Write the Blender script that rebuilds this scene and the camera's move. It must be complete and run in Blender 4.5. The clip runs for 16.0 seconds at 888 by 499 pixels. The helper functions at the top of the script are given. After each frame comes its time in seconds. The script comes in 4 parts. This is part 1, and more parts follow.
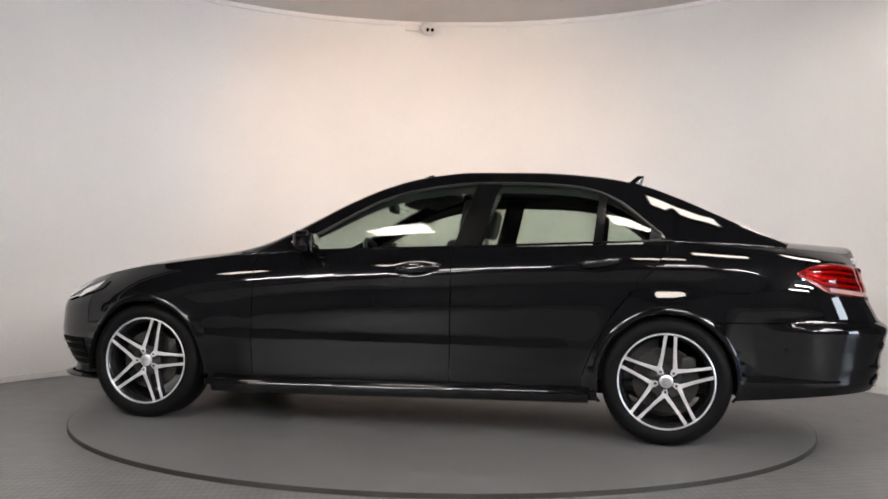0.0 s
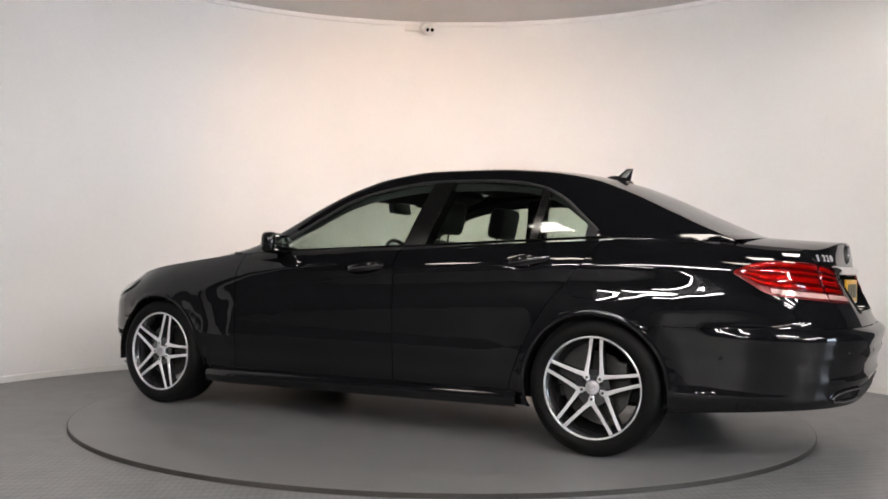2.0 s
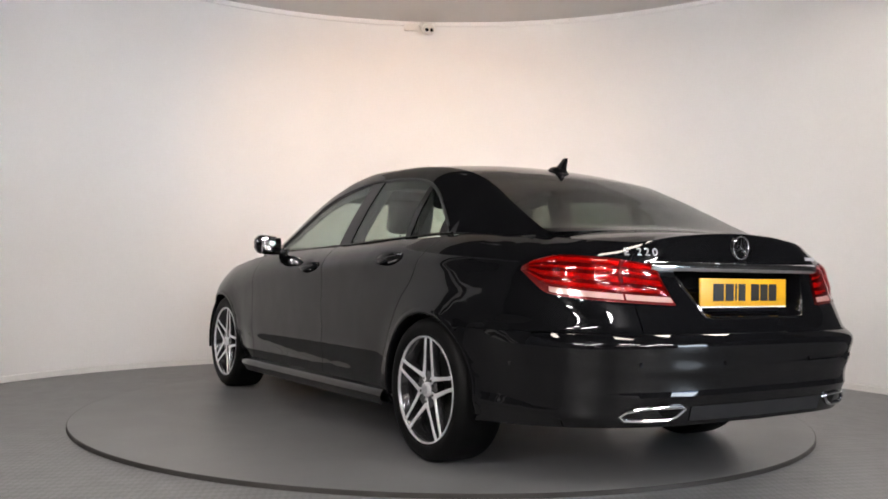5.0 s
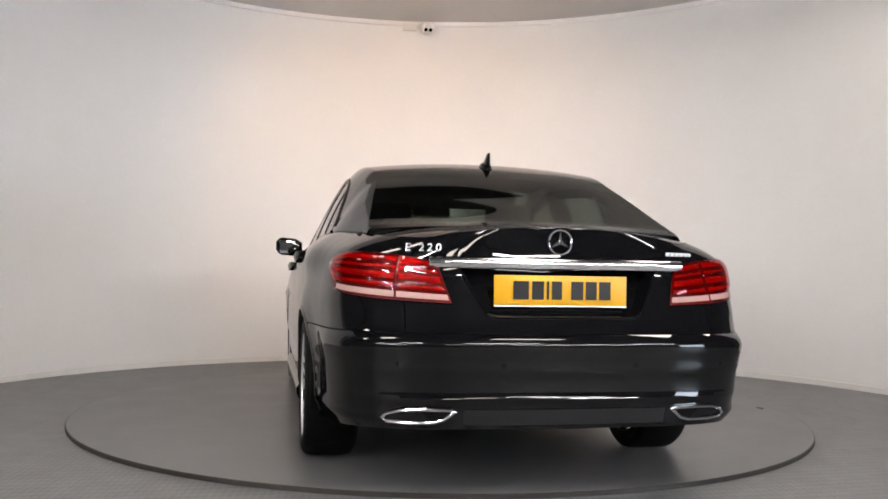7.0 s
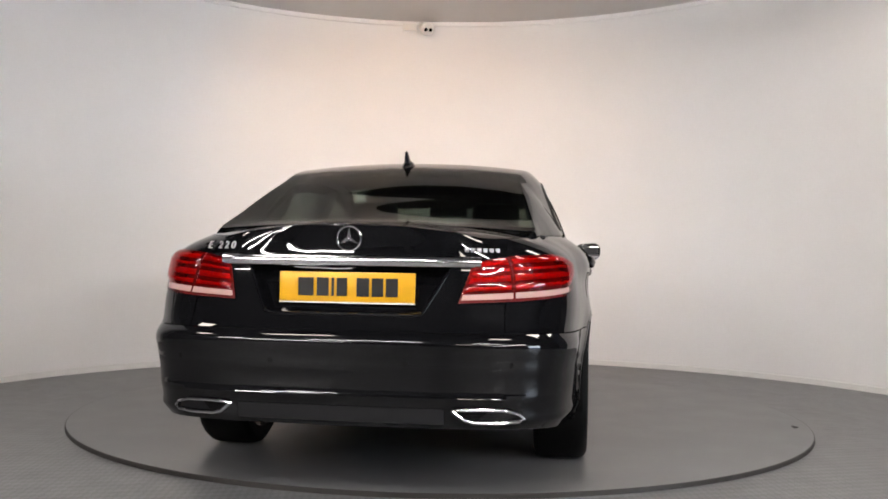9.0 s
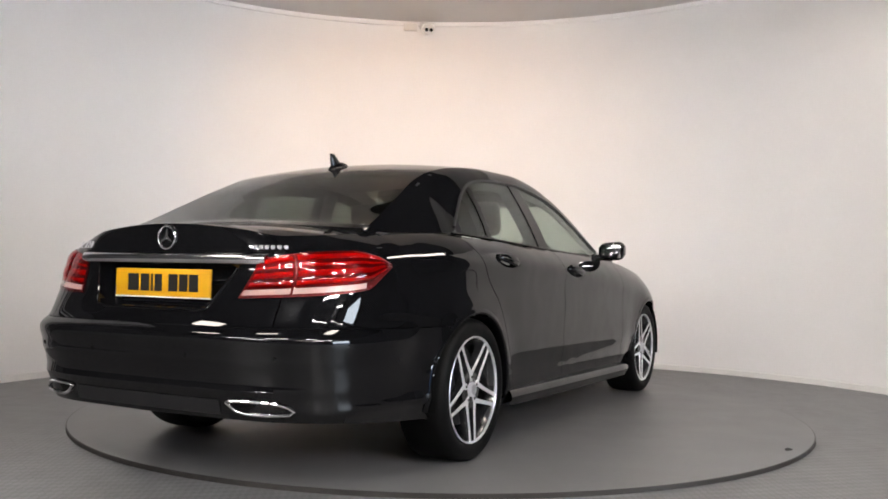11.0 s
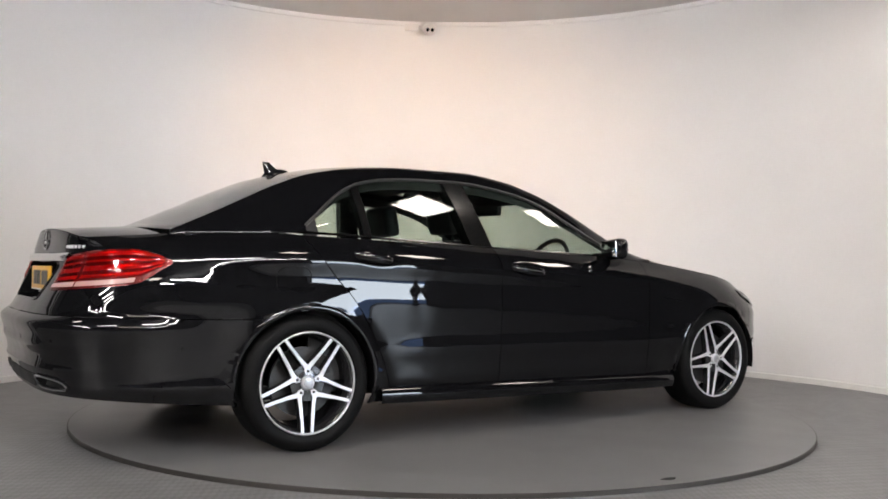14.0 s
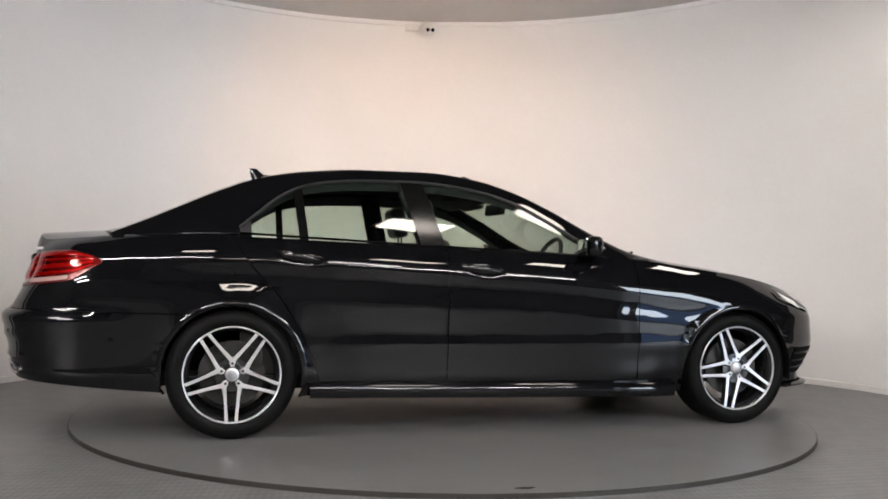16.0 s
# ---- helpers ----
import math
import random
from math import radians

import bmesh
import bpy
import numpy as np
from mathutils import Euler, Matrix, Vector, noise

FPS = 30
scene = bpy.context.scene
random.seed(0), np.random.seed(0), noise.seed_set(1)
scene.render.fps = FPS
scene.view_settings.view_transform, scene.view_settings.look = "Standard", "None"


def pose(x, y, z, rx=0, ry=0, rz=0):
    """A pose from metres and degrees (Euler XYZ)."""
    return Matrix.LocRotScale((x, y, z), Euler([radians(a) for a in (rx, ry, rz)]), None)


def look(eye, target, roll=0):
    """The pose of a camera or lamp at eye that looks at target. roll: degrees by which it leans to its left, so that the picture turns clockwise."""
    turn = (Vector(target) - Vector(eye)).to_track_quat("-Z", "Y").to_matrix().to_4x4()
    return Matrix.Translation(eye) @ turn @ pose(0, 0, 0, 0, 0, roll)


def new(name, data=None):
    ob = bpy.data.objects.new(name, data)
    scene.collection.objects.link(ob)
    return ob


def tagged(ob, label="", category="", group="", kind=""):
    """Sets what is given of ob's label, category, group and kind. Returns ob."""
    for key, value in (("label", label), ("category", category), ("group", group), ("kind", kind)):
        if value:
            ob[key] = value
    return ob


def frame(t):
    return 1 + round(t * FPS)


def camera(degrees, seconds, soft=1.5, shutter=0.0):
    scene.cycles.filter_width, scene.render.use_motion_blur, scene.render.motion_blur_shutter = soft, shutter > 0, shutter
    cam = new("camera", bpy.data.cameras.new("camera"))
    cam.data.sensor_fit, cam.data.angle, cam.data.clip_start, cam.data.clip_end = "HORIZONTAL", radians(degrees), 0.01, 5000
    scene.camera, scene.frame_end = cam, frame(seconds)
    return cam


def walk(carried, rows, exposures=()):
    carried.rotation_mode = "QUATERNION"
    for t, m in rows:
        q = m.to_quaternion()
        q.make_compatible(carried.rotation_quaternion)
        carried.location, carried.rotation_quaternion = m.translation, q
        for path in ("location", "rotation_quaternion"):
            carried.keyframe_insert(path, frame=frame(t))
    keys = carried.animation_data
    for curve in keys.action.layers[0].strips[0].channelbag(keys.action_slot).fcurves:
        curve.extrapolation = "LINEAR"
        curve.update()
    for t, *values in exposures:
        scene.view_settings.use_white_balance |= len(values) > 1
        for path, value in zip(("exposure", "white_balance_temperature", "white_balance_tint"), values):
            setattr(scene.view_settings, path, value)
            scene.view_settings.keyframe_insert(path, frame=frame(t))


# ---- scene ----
# the camera stands on a tripod, with a slight sway
cam = camera(52.52, 16.0, soft=1.7)
EYE = Vector((0.0, -5.698, 0.868))


def aim(sway):
    yaw, pitch = radians(0.051 + sway), radians(1.297)
    way = Vector((-math.sin(yaw) * math.cos(pitch), math.cos(yaw) * math.cos(pitch), math.sin(pitch)))
    return look(EYE, EYE + way, 1.008)


walk(cam, [(0.0, aim(0.02)), (4.0, aim(0.0)), (6.5, aim(-0.09)), (9.0, aim(-0.1)), (12.0, aim(-0.02)), (16.0, aim(0.04))],
     exposures=((0.0, 0.15), (1.0, 0.17), (2.0, 0.24), (4.0, 0.25), (6.5, 0.10), (9.0, 0.10), (11.5, 0.22), (14.0, 0.23), (15.0, 0.14), (16.0, 0.08)))

# ---- light ----
world = bpy.data.worlds.new("world")
scene.world = world
world.use_nodes = True
sky = world.node_tree.nodes.new("ShaderNodeTexSky")
sky.sky_type, sky.sun_disc, sky.sun_elevation, sky.sun_rotation = "NISHITA", False, radians(35), radians(120)
world.node_tree.links.new(sky.outputs[0], world.node_tree.nodes["Background"].inputs[0])
world.node_tree.nodes["Background"].inputs[1].default_value = 0.12
scene.view_settings.exposure = 0.2
scene.view_settings.use_white_balance = True
scene.view_settings.white_balance_temperature, scene.view_settings.white_balance_tint = 6545, 11


# ---- materials ----
def material(name, colour, rough=0.5, metal=0.0, coat=0.0, spec=0.5, vary=0.12, scale=6.0, fine=90.0, bump=0.0, rough_vary=0.1):
    m = bpy.data.materials.new(name)
    m.use_nodes = True
    n, l = m.node_tree.nodes, m.node_tree.links
    b = n["Principled BSDF"]
    b.inputs["Metallic"].default_value = metal
    b.inputs["Coat Weight"].default_value = coat
    b.inputs["Coat Roughness"].default_value = 0.02
    b.inputs["Specular IOR Level"].default_value = spec
    co = n.new("ShaderNodeTexCoord")
    big, small = n.new("ShaderNodeTexNoise"), n.new("ShaderNodeTexNoise")
    for tex, s in ((big, scale), (small, fine)):
        tex.inputs["Scale"].default_value = s
        tex.inputs["Detail"].default_value = 4
        l.new(co.outputs["Object"], tex.inputs["Vector"])
    both = n.new("ShaderNodeMath")
    both.operation = "MULTIPLY_ADD"
    both.inputs[1].default_value = 0.6
    l.new(big.outputs[0], both.inputs[0])
    scaled = n.new("ShaderNodeMath")
    scaled.operation = "MULTIPLY"
    scaled.inputs[1].default_value = 0.4
    l.new(small.outputs[0], scaled.inputs[0])
    l.new(scaled.outputs[0], both.inputs[2])
    ramp = n.new("ShaderNodeMapRange")
    ramp.inputs[1].default_value, ramp.inputs[2].default_value = 0.3, 0.7
    ramp.inputs[3].default_value, ramp.inputs[4].default_value = 1 - vary, 1 + vary
    l.new(both.outputs[0], ramp.inputs[0])
    mix = n.new("ShaderNodeVectorMath")
    mix.operation = "SCALE"
    mix.inputs[0].default_value = colour
    l.new(ramp.outputs[0], mix.inputs["Scale"])
    l.new(mix.outputs[0], b.inputs["Base Color"])
    rr = n.new("ShaderNodeMapRange")
    rr.inputs[1].default_value, rr.inputs[2].default_value = 0.3, 0.7
    rr.inputs[3].default_value, rr.inputs[4].default_value = rough * (1 - rough_vary), min(1, rough * (1 + rough_vary))
    l.new(big.outputs[0], rr.inputs[0])
    l.new(rr.outputs[0], b.inputs["Roughness"])
    if bump:
        bp = n.new("ShaderNodeBump")
        bp.inputs["Strength"].default_value = bump
        bp.inputs["Distance"].default_value = 0.002
        l.new(small.outputs[0], bp.inputs["Height"])
        l.new(bp.outputs[0], b.inputs["Normal"])
    return m


def glowing(name, colour, strength):
    m = bpy.data.materials.new(name)
    m.use_nodes = True
    b = m.node_tree.nodes["Principled BSDF"]
    b.inputs["Base Color"].default_value = (*colour, 1)
    b.inputs["Emission Color"].default_value = (*colour, 1)
    b.inputs["Emission Strength"].default_value = strength
    return m


def glass(name, tint, rough=0.0, ior=1.5):
    """Thin tinted glass: lets tinted light straight through and mirrors by Fresnel."""
    m = bpy.data.materials.new(name)
    m.use_nodes = True
    n, l = m.node_tree.nodes, m.node_tree.links
    n.remove(n["Principled BSDF"])
    clear, gloss, mix, facing, power, scale = (n.new("ShaderNode" + k) for k in ("BsdfTransparent", "BsdfGlossy", "MixShader", "LayerWeight", "Math", "MapRange"))
    clear.inputs[0].default_value = (*tint, 1)
    gloss.inputs["Roughness"].default_value = rough
    facing.inputs[0].default_value = 0.5
    power.operation = "POWER"
    power.inputs[1].default_value = 5.0
    base = ((ior - 1) / (ior + 1)) ** 2
    scale.inputs[3].default_value, scale.inputs[4].default_value = base, 1.0
    l.new(facing.outputs["Facing"], power.inputs[0])
    l.new(power.outputs[0], scale.inputs[0])
    l.new(scale.outputs[0], mix.inputs[0])
    l.new(clear.outputs[0], mix.inputs[1])
    l.new(gloss.outputs[0], mix.inputs[2])
    l.new(mix.outputs[0], n["Material Output"].inputs[0])
    return m


PAINT = material("black_paint", (0.0034, 0.0035, 0.0041), 0.4, coat=0.82, spec=0.0, vary=0.1)
# faint waviness of pressed sheet metal
waves, waves_l = PAINT.node_tree.nodes, PAINT.node_tree.links
ripple, dent, spot = waves.new("ShaderNodeTexNoise"), waves.new("ShaderNodeBump"), waves.new("ShaderNodeTexCoord")
ripple.inputs["Scale"].default_value, ripple.inputs["Detail"].default_value = 5.0, 1.0
dent.inputs["Strength"].default_value, dent.inputs["Distance"].default_value = 0.3, 0.010
waves_l.new(spot.outputs["Object"], ripple.inputs["Vector"])
waves_l.new(ripple.outputs[0], dent.inputs["Height"])
waves_l.new(dent.outputs[0], waves["Principled BSDF"].inputs["Coat Normal"])
SATIN = material("satin_dark_trim", (0.03, 0.03, 0.031), 0.38, metal=0.5, vary=0.1)
TRIM = material("gloss_black_trim", (0.004, 0.004, 0.004), 0.15, spec=0.3, vary=0.1)
PLASTIC = material("black_plastic", (0.010, 0.010, 0.011), 0.62, spec=0.25, bump=0.2, fine=400)
RUBBER = material("tyre_rubber", (0.0032, 0.0032, 0.0033), 0.55, spec=0.09, bump=0.25, fine=250, vary=0.25)
CHROME = material("chrome", (0.74, 0.74, 0.75), 0.13, metal=1.0, vary=0.03)
ALLOY = material("machined_alloy", (0.64, 0.64, 0.655), 0.3, metal=0.55, vary=0.05, fine=300)
DARK_ALLOY = material("black_alloy", (0.012, 0.012, 0.013), 0.2, coat=0.6, vary=0.1)
STEEL = material("brake_steel", (0.05, 0.049, 0.048), 0.5, metal=1.0, vary=0.3)
CAP = material("silver_cap", (0.42, 0.42, 0.43), 0.35, metal=0.8, vary=0.25, scale=40)
RED = material("red_reflector", (0.42, 0.02, 0.018), 0.25, metal=0.3, vary=0.15, scale=60)
DARK_RED = material("dark_red_housing", (0.10, 0.006, 0.006), 0.25, metal=0.2, vary=0.3, scale=50)
CLEAR_LENS = material("pale_lens", (0.42, 0.26, 0.24), 0.12, coat=1.0, vary=0.06)
HEADLAMP = material("headlamp_lens", (0.80, 0.81, 0.82), 0.3, metal=0.2, coat=1.0)
YELLOW = material("plate_yellow", (0.64, 0.33, 0.007), 0.35, vary=0.04)
INK = material("plate_black", (0.01, 0.01, 0.01), 0.4)
LEATHER = material("black_leather", (0.008, 0.008, 0.0085), 0.45, bump=0.3, fine=200)
LINING = material("dark_headliner", (0.013, 0.013, 0.014), 0.9, bump=0.2)
LENS = glass("red_lens_glass", (0.78, 0.16, 0.15))
SIDE_GLASS = glass("tinted_side_glass", (0.82, 0.87, 0.835))
REAR_GLASS = glass("tinted_rear_glass", (0.44, 0.48, 0.455))
# flat black for shaded openings, the arch liner and the filler flap's gap
VOID = material("recess_black", (0.003, 0.003, 0.003), 0.95, spec=0.1)
MIRROR = material("mirror_silver", (0.85, 0.85, 0.86), 0.02, metal=1.0, vary=0.01)
WALL = material("white_wall_paint", (0.80, 0.79, 0.785), 0.75, vary=0.03, scale=1.3, fine=60, bump=0.12)
CEILING = material("grey_ceiling_paint", (0.70, 0.675, 0.655), 0.8, vary=0.05, scale=2.0)
FLOOR = material("grey_floor_coating", (0.126, 0.125, 0.127), 0.42, vary=0.2, scale=2.2, fine=120, bump=0.25)
TABLE = material("grey_turntable_coating", (0.122, 0.121, 0.123), 0.40, vary=0.16, scale=3.0, fine=140, bump=0.15)
tread, links = FLOOR.node_tree.nodes, FLOOR.node_tree.links
checks, turned, place = tread.new("ShaderNodeTexChecker"), tread.new("ShaderNodeMapping"), tread.new("ShaderNodeTexCoord")
turned.inputs["Rotation"].default_value = (0, 0, radians(38))
turned.inputs["Scale"].default_value = (1.0, 0.5, 1.0)
checks.inputs["Scale"].default_value = 46.0
ridges = tread.new("ShaderNodeBump")
ridges.inputs["Strength"].default_value, ridges.inputs["Distance"].default_value = 0.9, 0.004
links.new(place.outputs["Object"], turned.inputs["Vector"])
links.new(turned.outputs[0], checks.inputs["Vector"])
links.new(checks.outputs["Fac"], ridges.inputs["Height"])
links.new(tread["Bump"].outputs[0], ridges.inputs["Normal"])
links.new(ridges.outputs[0], tread["Principled BSDF"].inputs["Normal"])
worn, stain, fleck, blend = tread.new("ShaderNodeMapRange"), tread.new("ShaderNodeTexNoise"), tread.new("ShaderNodeMapRange"), tread.new("ShaderNodeVectorMath")
both_wear = tread.new("ShaderNodeMath")
both_wear.operation = "MULTIPLY"
worn.inputs[3].default_value, worn.inputs[4].default_value = 0.88, 1.14
stain.inputs["Scale"].default_value, stain.inputs["Detail"].default_value = 9.0, 6.0
fleck.inputs[1].default_value, fleck.inputs[2].default_value, fleck.inputs[3].default_value, fleck.inputs[4].default_value = 0.35, 0.65, 0.9, 1.12
blend.operation = "SCALE"
links.new(checks.outputs["Fac"], worn.inputs[0])
links.new(place.outputs["Object"], stain.inputs["Vector"])
links.new(stain.outputs[0], fleck.inputs[0])
links.new(worn.outputs[0], both_wear.inputs[0])
links.new(fleck.outputs[0], both_wear.inputs[1])
links.new(tread["Principled BSDF"].inputs["Base Color"].links[0].from_socket, blend.inputs[0])
links.new(both_wear.outputs[0], blend.inputs["Scale"])
links.new(blend.outputs[0], tread["Principled BSDF"].inputs["Base Color"])
EDGE = material("dark_steel_edge", (0.026, 0.023, 0.021), 0.5, metal=0.2, vary=0.35, scale=9)
WHITE = material("white_plastic", (0.75, 0.74, 0.72), 0.4, vary=0.04)
PANEL_LIGHT = glowing("panel_light", (1.0, 0.90, 0.81), 23.5)
COOL_LIGHT = glowing("white_tube_light", (1.0, 0.97, 0.95), 120.0)
DAYLIGHT = glowing("daylight_sky", (0.80, 0.90, 1.0), 18.0)
SHADE = glowing("daylight_shade", (0.34, 0.54, 1.0), 1.4)
# for the unseen hall floor, walls and ceiling; dark to keep reflections black
DARK_UNSEEN = material("dark_unseen_hall", (0.028, 0.028, 0.030), 0.8, vary=0.2, scale=1.0)


# ---- mesh helpers ----
def mesh_of(name, bm, mats, smooth=True):
    me = bpy.data.meshes.new(name)
    bmesh.ops.recalc_face_normals(bm, faces=bm.faces)
    bm.to_mesh(me)
    bm.free()
    for m in mats if isinstance(mats, (list, tuple)) else [mats]:
        me.materials.append(m)
    if smooth:
        me.shade_smooth()
        me.set_sharp_from_angle(angle=radians(38))
    return me


def part(name, bm, mats, parent=None, label="", at=None, smooth=True):
    ob = new(name, mesh_of(name, bm, mats, smooth))
    ob.parent = parent
    if at is not None:
        ob.matrix_basis = at
    return tagged(ob, label)


def box(x0, x1, y0, y1, z0, z1, bevel=0.0, segments=2, bm=None):
    b = bmesh.new()
    bmesh.ops.create_cube(b, size=1)
    for v in b.verts:
        v.co = Vector(((x0 + x1) / 2 + v.co.x * (x1 - x0), (y0 + y1) / 2 + v.co.y * (y1 - y0), (z0 + z1) / 2 + v.co.z * (z1 - z0)))
    if bevel:
        bmesh.ops.bevel(b, geom=b.edges[:], offset=bevel, segments=segments, affect="EDGES", profile=0.6)
    return join(bm, b) if bm else b


def join(bm, other):
    me = bpy.data.meshes.new("joined")
    other.to_mesh(me)
    other.free()
    bm.from_mesh(me)
    bpy.data.meshes.remove(me)
    return bm


def moved(bm, m):
    bm.transform(m)
    return bm


def lathe(profile, steps=64, axis="z", bm=None):
    """Turns a closed profile of (radius, height) about an axis."""
    bm = bm or bmesh.new()
    rings = []
    for k in range(steps):
        a = 2 * math.pi * k / steps
        ring = []
        for r, h in profile:
            p = (r * math.cos(a), r * math.sin(a), h) if axis == "z" else (r * math.cos(a), h, r * math.sin(a))
            ring.append(bm.verts.new(p))
        rings.append(ring)
    n = len(profile)
    for k in range(steps):
        for j in range(n):
            a, b = rings[k], rings[(k + 1) % steps]
            bm.faces.new((a[j], b[j], b[(j + 1) % n], a[(j + 1) % n]))
    return bm


def sheet(points, closed=False, bm=None):
    """A grid of quads through rows of points."""
    bm = bm or bmesh.new()
    vs = [[bm.verts.new(p) for p in row] for row in points]
    for a, b in zip(vs, vs[1:]):
        for j in range(len(a) - 1):
            bm.faces.new((a[j], a[j + 1], b[j + 1], b[j]))
        if closed:
            bm.faces.new((a[-1], a[0], b[0], b[-1]))
    return bm


def tube(points, radius, sides=8, closed=False, bm=None):
    bm = bm or bmesh.new()
    pts = [Vector(p) for p in points]
    n, rings = len(pts), []
    for i, p in enumerate(pts):
        a, b = (pts[i - 1], pts[(i + 1) % n]) if closed else (pts[max(i - 1, 0)], pts[min(i + 1, n - 1)])
        q = (b - a).to_track_quat("Z", "Y")
        rings.append([bm.verts.new(p + q @ Vector((radius * math.cos(2 * math.pi * k / sides), radius * math.sin(2 * math.pi * k / sides), 0))) for k in range(sides)])
    for i in range(n if closed else n - 1):
        a, b = rings[i], rings[(i + 1) % n]
        for k in range(sides):
            bm.faces.new((a[k], a[(k + 1) % sides], b[(k + 1) % sides], b[k]))
    if not closed:
        bm.faces.new(rings[0])
        bm.faces.new(rings[-1][::-1])
    return bm


def thicken(bm, depth):
    """Gives an open sheet a thickness, inwards from its faces."""
    bmesh.ops.recalc_face_normals(bm, faces=bm.faces)
    bmesh.ops.solidify(bm, geom=bm.faces[:], thickness=depth)
    return bm


def spline(xs, ys):
    """A smooth curve through knots that never overshoots."""
    xs, ys = np.array(xs, float), np.array(ys, float)
    if xs[0] > xs[-1]:
        xs, ys = xs[::-1], ys[::-1]
    h, d = np.diff(xs), np.diff(ys) / np.diff(xs)
    m = np.zeros(len(xs))
    for i in range(1, len(xs) - 1):
        if d[i - 1] * d[i] > 0:
            w1, w2 = 2 * h[i] + h[i - 1], h[i] + 2 * h[i - 1]
            m[i] = (w1 + w2) / (w1 / d[i - 1] + w2 / d[i])
    m[0], m[-1] = d[0], d[-1]

    def f(x):
        x = min(max(x, xs[0]), xs[-1])
        i = min(int(np.searchsorted(xs, x, side="right")) - 1, len(xs) - 2)
        i = max(i, 0)
        t = (x - xs[i]) / h[i]
        return float((2 * t ** 3 - 3 * t ** 2 + 1) * ys[i] + (t ** 3 - 2 * t ** 2 + t) * h[i] * m[i] + (3 * t ** 2 - 2 * t ** 3) * ys[i + 1] + (t ** 3 - t ** 2) * h[i] * m[i + 1])
    return f


def step(a, b, x):
    t = min(max((x - a) / (b - a), 0), 1)
    return t * t * (3 - 2 * t)


# ---- the room ----
FLOOR_Z, CEIL_Z = -0.022, 3.318
CX, CY, WALL_R = 0.12, -0.33, 3.60


def ceil_at(x):
    """The ceiling rises slightly from left to right."""
    return CEIL_Z + 0.016 * (x + 1.9)


def sloped(bm):
    for v in bm.verts:
        v.co.z += ceil_at(v.co.x) - CEIL_Z
    return bm


def build_room():
    side_l, side_r, back_y, front_y = -6.0, 6.5, -12.0, -0.95
    # floor sheet
    # unseen part behind the camera, darkened so the bumper mirrors less light
    bm = box(side_l - 0.3, side_r + 0.3, back_y - 0.3, -6.303, FLOOR_Z - 0.2, FLOOR_Z)
    box(side_r + 0.303, side_r + 6, back_y - 0.3, 4.2, FLOOR_Z - 0.2, FLOOR_Z, bm=bm)
    tagged(part("floor_hall", bm, DARK_UNSEEN, smooth=False), "unseen hall floor away from the turntable, darkened to dim reflections", "floor", kind="structure")
    bm = box(side_l - 0.3, side_r + 0.3, -6.3, 4.2, FLOOR_Z - 0.2, FLOOR_Z)
    tagged(part("floor", bm, FLOOR, smooth=False), "worn dark grey coated showroom floor", "floor", kind="structure")
    bm = box(side_l - 0.3, side_r + 0.3, 0.6, 4.2, CEIL_Z, CEIL_Z + 0.2)
    tagged(part("ceiling", sloped(bm), CEILING, smooth=False), "flat grey painted ceiling along the curved wall", "ceiling", kind="structure")
    # unseen ceiling over the camera side, darkened so the car's top reflects less
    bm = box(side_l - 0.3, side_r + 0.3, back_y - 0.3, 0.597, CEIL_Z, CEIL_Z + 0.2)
    tagged(part("ceiling_back", sloped(bm), DARK_UNSEEN, smooth=False), "unseen hall ceiling, coloured dark so that the car reflects black", "ceiling", kind="structure")
    # curved wall, with its ends at the same depth
    right_y = 0.25
    a0, a1 = math.asin((right_y - CY) / WALL_R), math.pi - math.asin((front_y - CY) / WALL_R)
    angles = [a0 + (a1 - a0) * k / 120 for k in range(121)]

    def ring(r, z):
        return [(CX + r * math.cos(a), CY + r * math.sin(a), z) for a in angles]
    bm = sheet([ring(WALL_R, FLOOR_Z), ring(WALL_R, CEIL_Z + 0.10), ring(WALL_R + 0.2, CEIL_Z + 0.10), ring(WALL_R + 0.2, FLOOR_Z), ring(WALL_R, FLOOR_Z)])
    tagged(part("wall_curved", bm, WALL), "smooth white curved studio wall", "wall", kind="structure")
    bm = sheet([ring(WALL_R - 0.004, FLOOR_Z), ring(WALL_R - 0.014, FLOOR_Z), ring(WALL_R - 0.014, FLOOR_Z + 0.045), ring(WALL_R - 0.004, FLOOR_Z + 0.05)])
    tagged(part("baseboard", bm, WHITE), "low white baseboard along the curved wall", "baseboard", kind="structure")
    bm = sheet([ring(WALL_R - 0.003, CEIL_Z - 0.05), ring(WALL_R - 0.016, CEIL_Z - 0.045), ring(WALL_R - 0.016, CEIL_Z - 0.004), ring(WALL_R - 0.003, CEIL_Z - 0.002)])
    tagged(part("trim", sloped(bm), WALL), "slim white trim under the ceiling", "trim", kind="structure")
    # plain walls that close the place
    end_l, end_r = CX + WALL_R * math.cos(a1), CX + WALL_R * math.cos(a0)
    walls = {"wall_left_return": (side_l - 0.2, end_l - 0.01, front_y, front_y + 0.2), "wall_right_return": (end_r + 0.01, side_r + 0.2, right_y, right_y + 0.2),
             "wall_left": (side_l - 0.2, side_l, back_y, front_y - 0.003), "wall_back": (side_l - 0.2, side_r + 0.2, back_y - 0.2, back_y - 0.003)}
